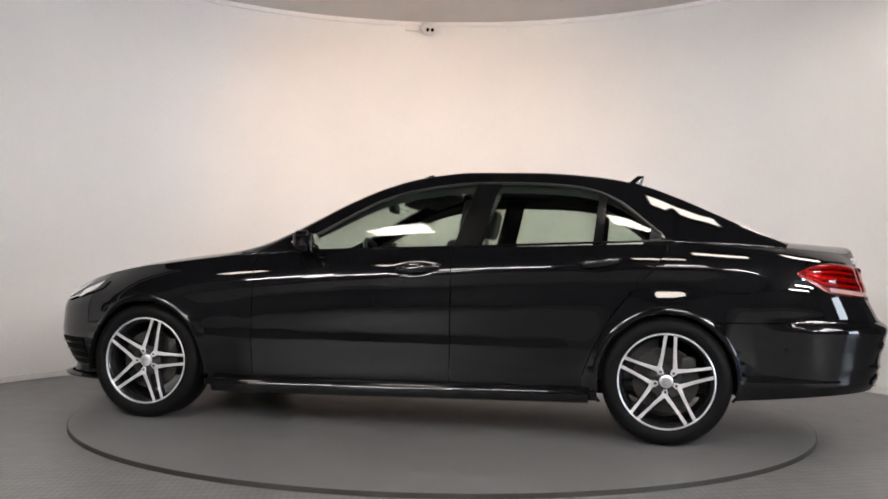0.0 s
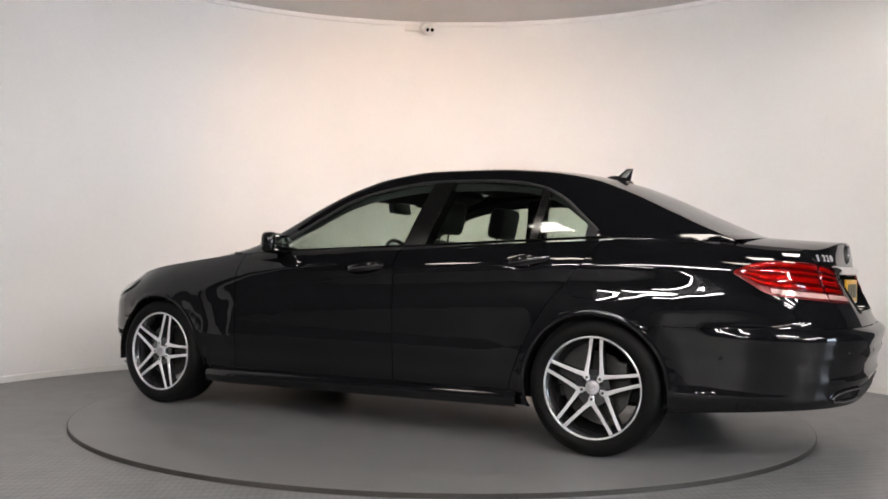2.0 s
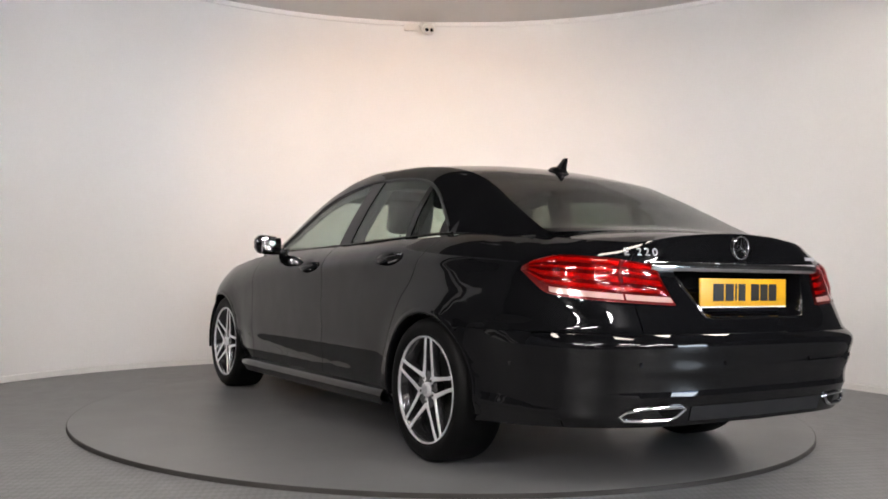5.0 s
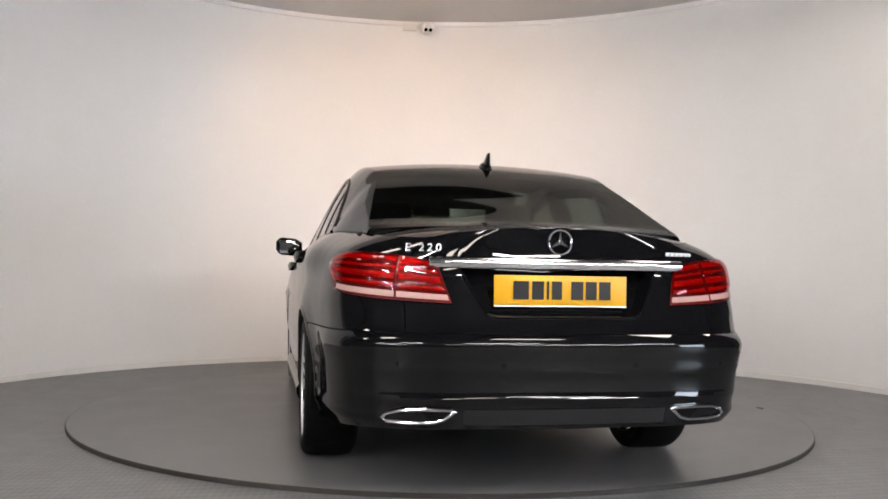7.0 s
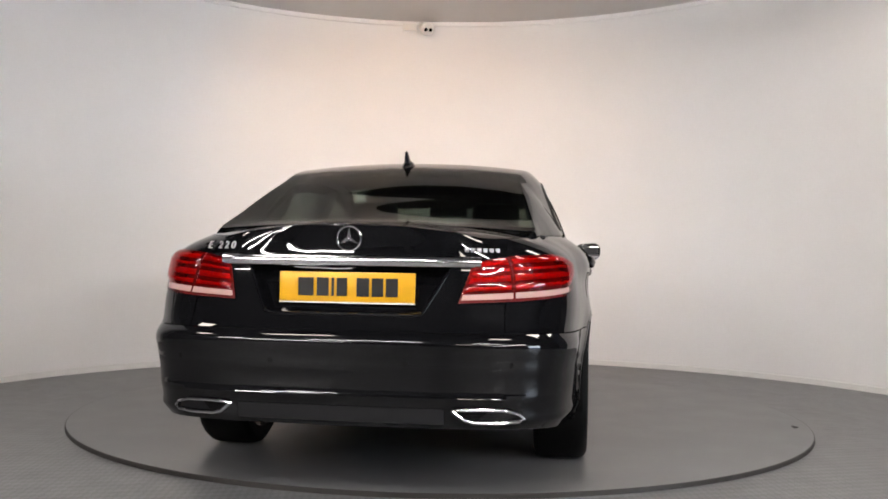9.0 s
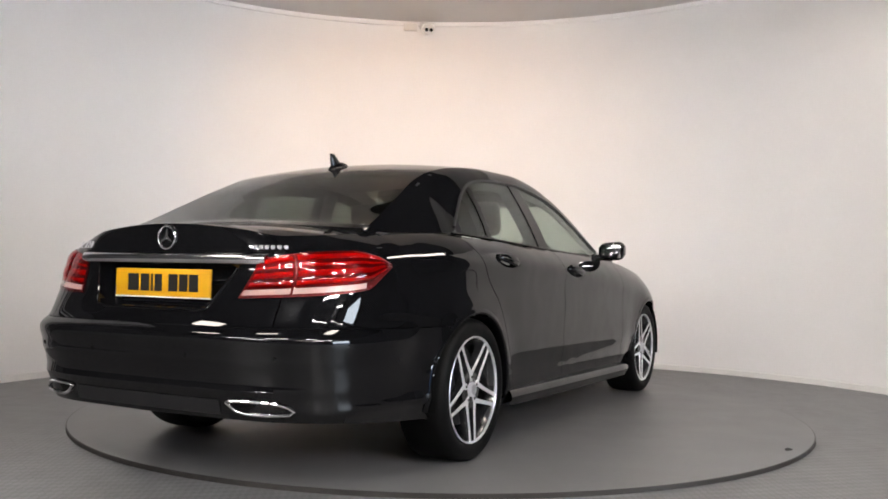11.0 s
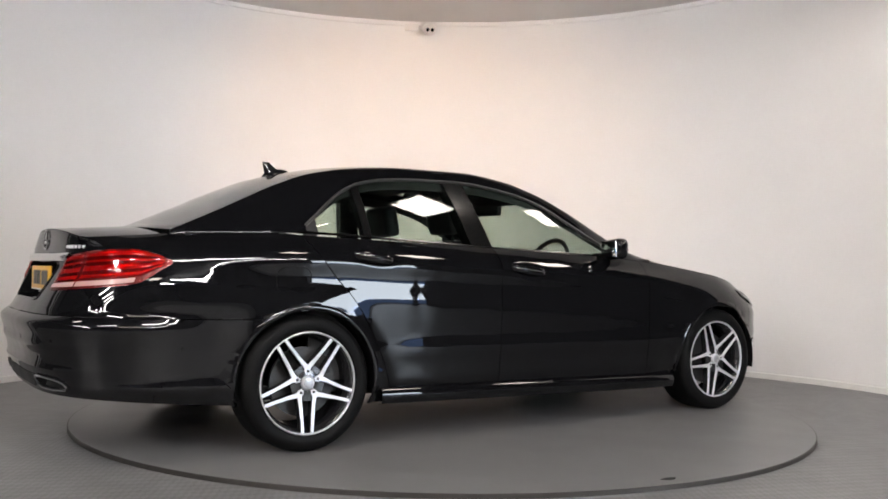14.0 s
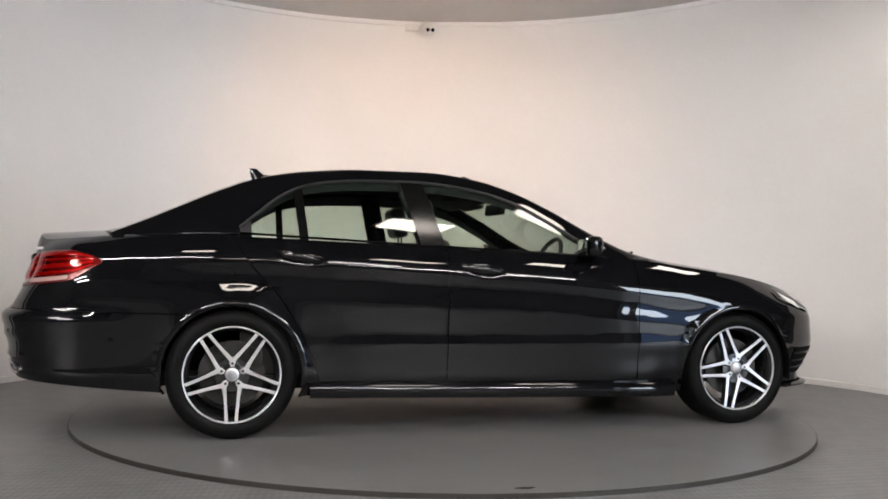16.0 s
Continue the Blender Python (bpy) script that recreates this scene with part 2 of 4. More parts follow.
    for name, (x0, x1, y0, y1) in walls.items():
        tagged(part(name, box(x0, x1, y0, y1, FLOOR_Z, CEIL_Z + 0.12), DARK_UNSEEN, smooth=False), "plain dark painted wall", "wall", kind="structure")
    # right wall with the wide door opening to the daylight
    bm = box(side_r, side_r + 0.2, DOOR[1], right_y - 0.003, FLOOR_Z, CEIL_Z + 0.11)
    box(side_r, side_r + 0.2, back_y, DOOR[0], FLOOR_Z, CEIL_Z + 0.11, bm=bm)
    box(side_r, side_r + 0.2, DOOR[0], DOOR[1], DOOR[2], CEIL_Z + 0.11, bm=bm)
    tagged(part("wall_right", bm, DARK_UNSEEN, smooth=False), "dark painted wall with a wide open doorway", "wall", kind="structure")
    bm = box(side_r + 3.0, side_r + 3.1, DOOR[0] - 6, DOOR[1] + 6, FLOOR_Z, 0.85)
    tagged(part("backdrop", bm, SHADE, smooth=False), "blue shaded yard outside the doorway", "daylight", kind="structure")
    bm = box(side_r + 3.2, side_r + 3.3, DOOR[0] - 6, DOOR[1] + 6, 0.7, 6.0)
    tagged(part("backdrop_sky", bm, DAYLIGHT, smooth=False), "bright pale sky outside the doorway", "daylight", kind="structure")


SCUFF = (-0.21, -2.09)
DOOR = (-6.7, -4.3, 2.4)


def ceiling_light(x, y, lx, ly, mat, label, group):
    ob = tagged(new("ceiling_light"), label, "ceiling light", group)
    ob.matrix_basis = pose(x, y, ceil_at(x))
    part("frame", box(-lx / 2 - 0.02, lx / 2 + 0.02, -ly / 2 - 0.02, ly / 2 + 0.02, -0.04, 0.0, 0.004), WHITE, ob)
    part("diffuser", box(-lx / 2, lx / 2, -ly / 2, ly / 2, -0.055, -0.036, 0.008), mat, ob, "glowing diffuser")
    return ob


def strip_light(x, y):
    ob = tagged(new("strip_light"), "long white glowing strip light hung below the ceiling", "strip light", "strip lights in rows")
    ob.matrix_basis = pose(x, y, ceil_at(x))
    part("tube", box(-0.75, 0.75, -0.05, 0.05, -0.34, -0.25, 0.015), COOL_LIGHT, ob, "glowing white tube")
    part("cap", box(-0.78, -0.745, -0.055, 0.055, -0.345, -0.245, 0.006), WHITE, ob)
    part("cap", box(0.745, 0.78, -0.055, 0.055, -0.345, -0.245, 0.006), WHITE, ob)
    for dx in (-0.76, 0.76):
        part("rod", tube([(dx, 0, -0.25), (dx, 0, 0.0)], 0.005, 6), STEEL, ob)


def wall_spot(x, y, target, watts):
    """A small warm spotlight under the ceiling that washes the wall."""
    ob = tagged(new("spotlight"), "small white ceiling spotlight with a warm beam", "spotlight", "warm wall spotlights")
    m = look((x, y, CEIL_Z - 0.12), target)
    ob.matrix_basis = pose(x, y, ceil_at(x))
    part("mount", box(-0.04, 0.04, -0.04, 0.04, -0.03, 0.0, 0.004), WHITE, ob)
    turn = Matrix.Translation((0, 0, -0.12)) @ m.to_quaternion().to_matrix().to_4x4()
    part("housing", lathe([(0.046, 0.0), (0.05, 0.0), (0.05, 0.11), (0.0, 0.11), (0.0, 0.10), (0.046, 0.10)], 24), WHITE, ob, at=turn)
    lamp = bpy.data.lights.new("spot_lamp", "SPOT")
    lamp.energy, lamp.color, lamp.spot_size, lamp.spot_blend, lamp.shadow_soft_size = watts, (1.0, 0.60, 0.30), radians(95), 1.0, 0.045
    beam = new("spot_lamp", lamp)
    beam.parent = ob
    beam.matrix_basis = turn @ pose(0, 0, -0.01)


def build_lights():
    wall_spot(-0.75, 0.25, (-0.5, 3.2, 1.6), 100)
    wall_spot(0.75, 0.25, (0.55, 3.2, 1.7), 40)
    for x, y in ((-3.3, -2.5), (-1.45, -2.58), (1.08, -2.58), (2.0, -1.2), (3.1, -0.15)):
        ceiling_light(x, y, 0.62, 0.40, PANEL_LIGHT, "square glowing white ceiling panel light", "panel lights over the turntable")
    for x, y in ((0.8, -8.8), (2.4, -9.4)):
        ceiling_light(x, y, 1.2, 0.60, PANEL_LIGHT, "wide glowing white ceiling panel light of the hall", "panel lights of the hall")
    for x in (-4.4, -1.5, 1.5, 4.4):
        for y in (-5.6, -7.2, -8.8, -10.4):
            if abs(x) > 4 or y > -6:
                strip_light(x, y)


def build_turntable():
    ob = tagged(new("turntable"), "round grey rotating car platform with a dark steel rim", "turntable")
    r = 2.185
    bm = bmesh.new()
    vs = [bm.verts.new(((r - 0.006) * math.cos(2 * math.pi * k / 160), (r - 0.006) * math.sin(2 * math.pi * k / 160), 0)) for k in range(160)]
    lo = [bm.verts.new((v.co.x, v.co.y, -0.015)) for v in vs]
    bm.faces.new(vs)
    bm.faces.new(lo[::-1])
    for k in range(160):
        bm.faces.new((vs[k], lo[k], lo[(k + 1) % 160], vs[(k + 1) % 160]))
    part("deck", bm, TABLE, ob)
    bm = lathe([(r - 0.0055, -0.0005), (r - 0.002, -0.0008), (r, -0.003), (r, -0.0216), (r - 0.005, -0.0216)], 160)
    part("rim", bm, EDGE, ob, "dark steel edge strip")
    for x, y, rx, ry in ((SCUFF[0], SCUFF[1], 0.04, 0.018),):
        bm = bmesh.new()
        rim = [bm.verts.new((x + rx * math.cos(a) * (1 + 0.25 * math.sin(3 * a)), y + ry * math.sin(a), 0.0012)) for a in (2 * math.pi * k / 18 for k in range(18))]
        low = [bm.verts.new((v.co.x, v.co.y, 0.0002)) for v in rim]
        bm.faces.new(rim)
        for k in range(18):
            bm.faces.new((rim[k], low[k], low[(k + 1) % 18], rim[(k + 1) % 18]))
        part("scuff", bm, RUBBER, ob, "dark rubber scuff")
    return ob


def build_security_camera():
    ob = tagged(new("security_camera"), "small white security camera mounted high on the wall", "security camera")
    x = CX - 0.34
    ob.matrix_basis = pose(x, CY + math.sqrt(WALL_R ** 2 - 0.34 ** 2) - 0.012, ceil_at(x) - 0.085)
    part("bracket", box(-0.06, 0.06, -0.05, 0.0, 0.0, 0.07, 0.012), WHITE, ob)
    part("arm", tube([(0, -0.03, 0.03), (0.01, -0.08, 0.03), (0.02, -0.11, 0.0)], 0.014, 10), WHITE, ob)
    body = pose(0.015, -0.09, -0.015, 14, 0, 10)
    part("housing", lathe([(0.0, 0.03), (0.046, 0.03), (0.056, 0.015), (0.058, -0.11), (0.050, -0.125), (0.0, -0.125)], 28, "y"), WHITE, ob, at=body)
    part("hood", box(-0.066, 0.066, -0.17, 0.03, 0.050, 0.062, 0.004), WHITE, ob, at=body)
    for dx in (-0.024, 0.022):
        part("lens", moved(lathe([(0.0, -0.12), (0.018, -0.12), (0.018, -0.131), (0.0, -0.131)], 20, "y"), pose(dx, 0, -0.008)), TRIM, ob, "dark round lens", at=body)
    part("cable_box", box(-0.22, -0.08, -0.05, -0.002, -0.02, 0.05, 0.006), WHITE, ob)


# ---- the car: guide curves, x forward from between the axles, z up ----
AXLE, TRACK_F, TRACK_R, HUB_Z = 1.437, 0.875, 0.90, 0.325
X_FRONT, X_REAR = 1.35, -1.98
nose_x = spline([0.15, 0.19, 0.26, 0.34, 0.45, 0.58, 0.68, 0.74, 0.80], [2.25, 2.258, 2.225, 2.262, 2.300, 2.288, 2.24, 2.17, 2.07])
tail_x = spline([0.22, 0.30, 0.385, 0.408, 0.425, 0.485, 0.508, 0.535, 0.58, 0.605, 0.622, 0.642, 0.68, 0.74, 0.80, 0.86, 0.93, 1.0, 1.03],
                [-2.46, -2.525, -2.550, -2.562, -2.557, -2.568, -2.580, -2.580, -2.592, -2.596, -2.586, -2.560, -2.538, -2.506, -2.474, -2.447, -2.435, -2.43, -2.43])
low_z = spline([-2.6, -2.3, -1.85, -1.0, 1.0, 1.75, 2.3], [0.302, 0.280, 0.236, 0.205, 0.195, 0.175, 0.175])
crease_z = spline([-2.6, -2.0, -1.45, -1.05, 0.0, 0.6, 1.2, 1.6, 2.2], [0.87, 0.885, 0.895, 0.885, 0.832, 0.785, 0.715, 0.66, 0.60])
belt_z = spline([-2.45, -2.2, -1.9, -1.46, -1.09, -0.48, 0.42, 0.88, 1.31, 1.68, 1.95, 2.1], [0.985, 1.0, 1.024, 1.036, 1.023, 0.997, 0.964, 0.936, 0.885, 0.825, 0.775, 0.72])
tuck = spline([-2.4, -2.0, -1.5, -1.0, 1.0], [0.17, 0.145, 0.118, 0.096, 0.085])
half_w = spline([-2.4, -1.98, -1.45, -0.8, 0.5, 1.0, 1.45, 2.0], [0.824, 0.868, 0.912, 0.922, 0.918, 0.912, 0.905, 0.86])
crown_z = spline([-2.46, -2.3, -2.1, -1.95, -1.0, 0.8, 0.95, 1.31, 1.68, 1.9, 2.05, 2.14], [1.036, 1.046, 1.06, 1.074, 1.1, 1.005, 0.985, 0.942, 0.882, 0.835, 0.785, 0.72])


HANDLES = ((-0.03, -0.26, 0.862, 0.886), (-1.0, -1.21, 0.905, 0.935))


def bowl(x, z):
    """Depth of the hollows behind the door handles."""
    deep = 0.0
    for x0, x1, z0, z1 in HANDLES:
        xm, zm = (x0 + x1) / 2 + 0.012, (z0 + z1) / 2 - 0.004
        along = (x - xm) * (z1 - z0) / (x1 - x0)
        d = ((x - xm) / 0.088) ** 2 + ((z - zm - along) / 0.036) ** 2
        deep += 0.016 * max(0.0, 1 - d) ** 1.2 if d < 1 else 0.0
    return deep


def side_y(x, z):
    return plain_side_y(x, z) - bowl(x, z)


def plain_side_y(x, z):
    """Half width of the body at a place along it and a height."""
    zc, zb, zl = crease_z(x), belt_z(x), low_z(x)
    zs = min(z, zc)
    w = half_w(x) - (0.6 if zs > 0.69 else 0.35) * (max(zs, 0.50) - 0.69) ** 2 * step(-1.5, -2.0, x) - 0.3 * (zs - 0.74) ** 2 * step(0.8, 1.3, x)
    if z >= zc:
        t = (z - zc) / max(zb - zc, 0.02)
        return w - 0.012 * t - tuck(x) * t ** 2.2
    d = zc - z
    y = w - 0.009 * (0.45 + 0.55 * step(0.3, -0.6, x)) * (1 - step(-1.6, -2.1, x)) * math.exp(-((d - 0.08) / 0.06) ** 2) * step(0, 0.035, d) - 0.020 * step(0.12, 0.50, d)
    y += 0.008 * math.exp(-((z - 0.46) / 0.05) ** 2) * step(-1.2, -0.8, x)
    y += 0.008 * math.exp(-((z - 0.325) / 0.018) ** 2) * step(-1.75, -1.9, x)
    y += 0.026 * step(-1.8, -2.2, x) * step(0.66, 0.58, z)
    y -= 0.018 * step(-1.9, -2.2, x) * step(0.46, 0.24, z)
    return y - 0.05 * step(0.33, zl - 0.06, z)


def hollow_edge(z):
    return 0.30 + 0.105 * (min(max(z, 0.69), 0.88) - 0.70) / 0.17


def lid_y(y, z):
    """Draws the boot lid's columns so that one of them follows the plate hollow's edge."""
    if y >= 0.56 or z < 0.60:
        return y
    e = 0.35 + (hollow_edge(z) - 0.35) * step(0.60, 0.69, z)
    return y * e / 0.35 if y < 0.35 else e + (y - 0.35) * (0.56 - e) / 0.21


def body_point(col, z):
    """The body's skin: col is ('f', angle), ('m', x) or ('r', angle)."""
    kind, v = col
    if kind == "m":
        return Vector((v, side_y(v, z), z))
    if kind == "f":
        xe, n = nose_x(z), 2.7
        s, c = math.sin(v) ** (2 / n), math.cos(v) ** (2 / n) if v < math.pi / 2 - 1e-6 else 0.0
        x = X_FRONT + (xe - X_FRONT) * s
        return Vector((x, side_y(min(x, 2.0), z) * c, z))
    xe, n = tail_x(z), 4.3 - 0.3 * step(0.55, 0.70, z)
    s, c = math.sin(v) ** (2 / n), math.cos(v) ** (2 / n) if v < math.pi / 2 - 1e-6 else 0.0
    x = X_REAR + (xe - X_REAR) * s
    y = side_y(max(x, -2.4), z) * c
    bow = 0.035 * (1 - (y / 0.9) ** 2) * step(0.5, 1.4, v)
    return Vector((x - bow + 0.02, lid_y(y, z), z))


def body_at(x, z):
    """Half width of the skin at x, corner rounding included."""
    if x > X_FRONT:
        t = min((x - X_FRONT) / (nose_x(z) - X_FRONT), 0.999)
        return side_y(min(x, 2.0), z) * (1 - t ** 2.7) ** (1 / 2.7)
    return side_y(x, z)


NF, NR, ROWS_LOW, ROWS_UP = 18, 46, 40, 10
MID = sorted({0.785, -0.326, -1.10} | {round(X_FRONT - (X_FRONT - X_REAR) * k / 92, 4) for k in range(93)}, reverse=True)
MID = [x for x in MID if x in (0.785, -0.326, -1.10) or min(abs(x - s) for s in (0.785, -0.326, -1.10)) > 0.012]
COLS = [("f", math.pi / 2 * (1 - k / NF)) for k in range(NF)] + [("m", x) for x in MID] + [("r", math.pi / 2 * (k + 1) / NR) for k in range(NR)]
I_MID, I_REAR = NF, NF + len(MID)
door_rear_x = spline([0.2, 0.35, 0.52, 0.70, 0.86, 0.99], [-0.985, -1.02, -1.09, -1.20, -1.34, -1.44])


def warped(x, z):
    """Bends the columns between the doors' gap and the tail so that one of them follows the rear door's edge."""
    if x > -0.326 or x < -1.95:
        return x
    pull = door_rear_x(z) + 1.10
    return x + pull * ((-0.326 - x) / 0.774 if x > -1.10 else (x + 1.95) / 0.85)


def skin_rows():
    rows = []
    for kind, v in COLS:
        if kind == "m":
            xa = v
        elif kind == "f":
            xa = X_FRONT + (2.12 - X_FRONT) * math.sin(v) ** 0.85
        else:
            xa = X_REAR + (-2.46 - X_REAR) * math.sin(v) ** 0.57
        z0, z1, z2 = low_z(xa), crease_z(xa), belt_z(xa)
        if kind == "r":
            z2 += 0.045 * step(0.85, 1.5, v)
        if kind == "f":
            z1 = min(z1, z2 - 0.05)
        zs = [z0 + (z1 - z0) * k / ROWS_LOW for k in range(ROWS_LOW)] + [z1 + (z2 - z1) * k / ROWS_UP for k in range(ROWS_UP + 1)]
        rows.append([body_point((kind, warped(v, z)) if kind == "m" else (kind, v), z) for z in zs])
    return rows


SKIN = skin_rows()
ARCHES = ((AXLE, 0.352), (-AXLE, 0.352))


def in_arch(p):
    return any(math.hypot(p.x - ax, p.z - HUB_Z) < r for ax, r in ARCHES)


def on_arch(p):
    """Moves a point inside a wheel arch out to its rim."""
    for ax, r in ARCHES:
        dx, dz = p.x - ax, p.z - HUB_Z
        d = math.hypot(dx, dz)
        if d < r:
            return Vector((ax + dx * r / d, p.y, HUB_Z + dz * r / d))
    return p


def flare(p):
    for ax, r in ARCHES:
        d = math.hypot(p.x - ax, p.z - HUB_Z) - r
        if 0 <= d < 0.15 and p.z > 0.2:
            return Vector((p.x, p.y + 0.014 * (1 - d / 0.15) ** 2, p.z))
    return p


def panel(name, pick, parent, mat, side=1, label="", gap=0.0022, fold=0.014):
    """One sheet of the skin, cut where pick(i, j) holds, with its edges folded in."""
    bm = bmesh.new()
    for s in (side,) if side else (1, -1):
        made = {}

        def vert(i, j):
            if (i, j) not in made:
                p = flare(on_arch(SKIN[i][j]))
                made[i, j] = bm.verts.new((p.x, p.y * s, p.z))
            return made[i, j]
        for i in range(len(SKIN) - 1):
            for j in range(len(SKIN[0]) - 1):
                if not pick(i, j):
                    continue
                corners = ((i, j), (i + 1, j), (i + 1, j + 1), (i, j + 1))
                if sum(in_arch(SKIN[a][b]) for a, b in corners) >= 4:
                    continue
                f = [vert(a, b) for a, b in corners]
                if len({tuple(round(c, 5) for c in v.co) for v in f}) == 4:
                    bm.faces.new(f if s < 0 else f[::-1])
    bmesh.ops.remove_doubles(bm, verts=bm.verts, dist=0.0008)
    return finish_panel(name, bm, parent, mat, label, gap, fold, side)


def finish_panel(name, bm, parent, mat, label="", gap=0.0022, fold=0.014, side=0):
    bm.normal_update()
    loose = [v for v in bm.verts if not v.link_faces]
    bmesh.ops.delete(bm, geom=loose, context="VERTS")
    rim = [e for e in bm.edges if e.is_boundary and not (abs(e.verts[0].co.y) < 0.004 and abs(e.verts[1].co.y) < 0.004)]
    inward = {}
    for e in rim:
        f = e.link_faces[0]
        c = f.calc_center_median()
        d = (e.verts[1].co - e.verts[0].co).normalized()
        w = c - e.verts[0].co
        w = (w - d * w.dot(d)).normalized()
        for v in e.verts:
            inward[v] = inward.get(v, Vector()) + w
    for v, w in inward.items():
        if abs(v.co.y) > 0.004:
            v.co += w.normalized() * gap
    normals = {v: v.normal.copy() for v in inward}
    grown = bmesh.ops.extrude_edge_only(bm, edges=rim)
    fresh = [g for g in grown["geom"] if isinstance(g, bmesh.types.BMVert)]
    for v in fresh:
        near = [e.other_vert(v) for e in v.link_edges if e.other_vert(v) in normals]
        if near:
            n = normals[near[0]]
            out = Vector((0, 1 if v.co.y > 0 else -1, 0)) if abs(n.y) > 0.5 else Vector((math.copysign(1, v.co.x), 0, 0))
            if abs(n.z) > 0.75:
                out = Vector((0, 0, 1))
            if n.dot(out) < 0:
                n = -n
            v.co -= n * fold
    return part(name, bm, mat, parent, label)


ROW_BUMPER, ROW_HOLLOW = 24, 28
I_HOLLOW = min(range(I_REAR, len(COLS)), key=lambda i: abs(SKIN[i][34].y - hollow_edge(SKIN[i][34].z)))
I_DOOR_F = I_MID + MID.index(0.785)
I_DOOR_M = I_MID + MID.index(-0.326)
I_DOOR_R = I_MID + MID.index(-1.10)
I_QUARTER = min(i for i in range(I_MID, I_REAR) if COLS[i][1] < -1.60)
I_LID = min(i for i in range(I_REAR, len(COLS)) if SKIN[i][45].y < 0.56)
I_NOSE = max(i for i in range(I_MID) if SKIN[i][20].x > 1.80)
ROW_NOSE = 30
ROW_SILL = 3
TOP = ROWS_LOW + ROWS_UP


def in_hollow(i, j):
    return i >= I_HOLLOW and ROW_HOLLOW <= j < ROWS_LOW


def plate_hollow(car):
    """The sunken panel behind the number plate, with sloping walls."""
    rows = []
    cols = list(range(I_HOLLOW, len(SKIN)))
    def deep(p, d):
        return Vector((p.x + d, p.y, p.z))
    for j in range(ROW_HOLLOW, ROWS_LOW + 1):
        half = [SKIN[i][j] for i in cols]
        end = j in (ROW_HOLLOW, ROWS_LOW)
        line = [deep(half[0], 0.006)] + [deep(p, 0.006 if end else 0.07) for p in half[1:]]
        if not end:
            line[1] = deep(half[1].lerp(half[0], 0.4), 0.07)
        rows.append(line + [Vector((p.x, -p.y, p.z)) for p in line[-2::-1]])
    part("plate_hollow", sheet(rows), PAINT, car)
    edge = [SKIN[I_HOLLOW][j] for j in range(ROWS_LOW - 1, ROW_HOLLOW, -1)] + [SKIN[i][ROW_HOLLOW] for i in cols]
    edge = [Vector((p.x + 0.001, p.y, p.z)) for p in edge]
    edge[ROWS_LOW - 1 - ROW_HOLLOW] = edge[ROWS_LOW - 1 - ROW_HOLLOW].lerp(edge[ROWS_LOW - 2 - ROW_HOLLOW], 0.45)
    edge += [Vector((p.x, -p.y, p.z)) for p in edge[-2::-1]]
    part("hollow_lip", tube(edge, 0.0065, 8), PAINT, car)


def build_body(car):
    plate_hollow(car)
    for side in (1, -1):
        panel("front_door", lambda i, j: I_DOOR_F <= i < I_DOOR_M and j >= ROW_SILL, car, PAINT, side)
        panel("rear_door", lambda i, j: I_DOOR_M <= i < I_DOOR_R and j >= ROW_SILL, car, PAINT, side)
        panel("front_wing", lambda i, j: (I_NOSE <= i < I_DOOR_F and j >= ROW_NOSE) or (I_MID + 2 <= i < I_DOOR_F and j >= ROW_SILL), car, PAINT, side)
        panel("rear_wing", lambda i, j: (I_DOOR_R <= i < I_LID and j >= ROW_BUMPER) or (I_DOOR_R <= i < I_QUARTER and ROW_SILL <= j < ROW_BUMPER), car, PAINT, side)
        panel("sill_edge", lambda i, j: I_MID + 6 <= i < I_QUARTER and j < ROW_SILL, car, PAINT, side)
    panel("boot_lid", lambda i, j: i >= I_LID and j >= ROW_BUMPER and not in_hollow(i, j), car, PAINT, 0)
    panel("rear_bumper", lambda i, j: i >= I_QUARTER and j < ROW_BUMPER, car, PAINT, 0)
    panel("front_bumper", lambda i, j: (i < I_NOSE and j < TOP) or (I_NOSE <= i < I_MID + 2 and j < ROW_NOSE), car, PAINT, 0)


def deck_sheet(car, name, picks, label=""):
    """Bonnet and boot top: from the shoulder line in to the crown."""
    bm = bmesh.new()
    rows = []
    for i in picks:
        p = SKIN[i][-1]
        zc = max(crown_z(p.x), p.z)
        k = 12
        half = [Vector((p.x, p.y * (1 - s / k), p.z + (zc - p.z) * (1 - (1 - s / k) ** 2.4))) for s in range(k + 1)]
        rows.append(half + [Vector((v.x, -v.y, v.z)) for v in half[-2::-1]])
    sheet(rows, bm=bm)
    bmesh.ops.remove_doubles(bm, verts=bm.verts, dist=0.0015)
    return finish_panel(name, bm, car, PAINT, label)


# greenhouse guide curves
rail_z = spline([-1.44, -1.34, -1.19, -1.07, -0.92, -0.73, -0.5, -0.37, -0.24, -0.07, 0.11, 0.29, 0.49, 0.62], [1.05, 1.135, 1.255, 1.31, 1.339, 1.352, 1.356, 1.352, 1.338, 1.309, 1.253, 1.157, 1.041, 0.968])
edge_y = spline([1.02, 0.6, 0.3, 0.0, -0.4, -1.0, -1.4, -1.7, -2.04], [0.74, 0.715, 0.665, 0.61, 0.588, 0.580, 0.575, 0.625, 0.685])
edge_z = spline([1.02, 0.8, 0.6, 0.3, 0.1, -0.1, -0.4, -0.75, -1.05, -1.3, -1.5, -1.7, -1.9, -2.04], [0.935, 0.99, 1.075, 1.235, 1.325, 1.382, 1.416, 1.414, 1.393, 1.349, 1.277, 1.185, 1.092, 1.032])
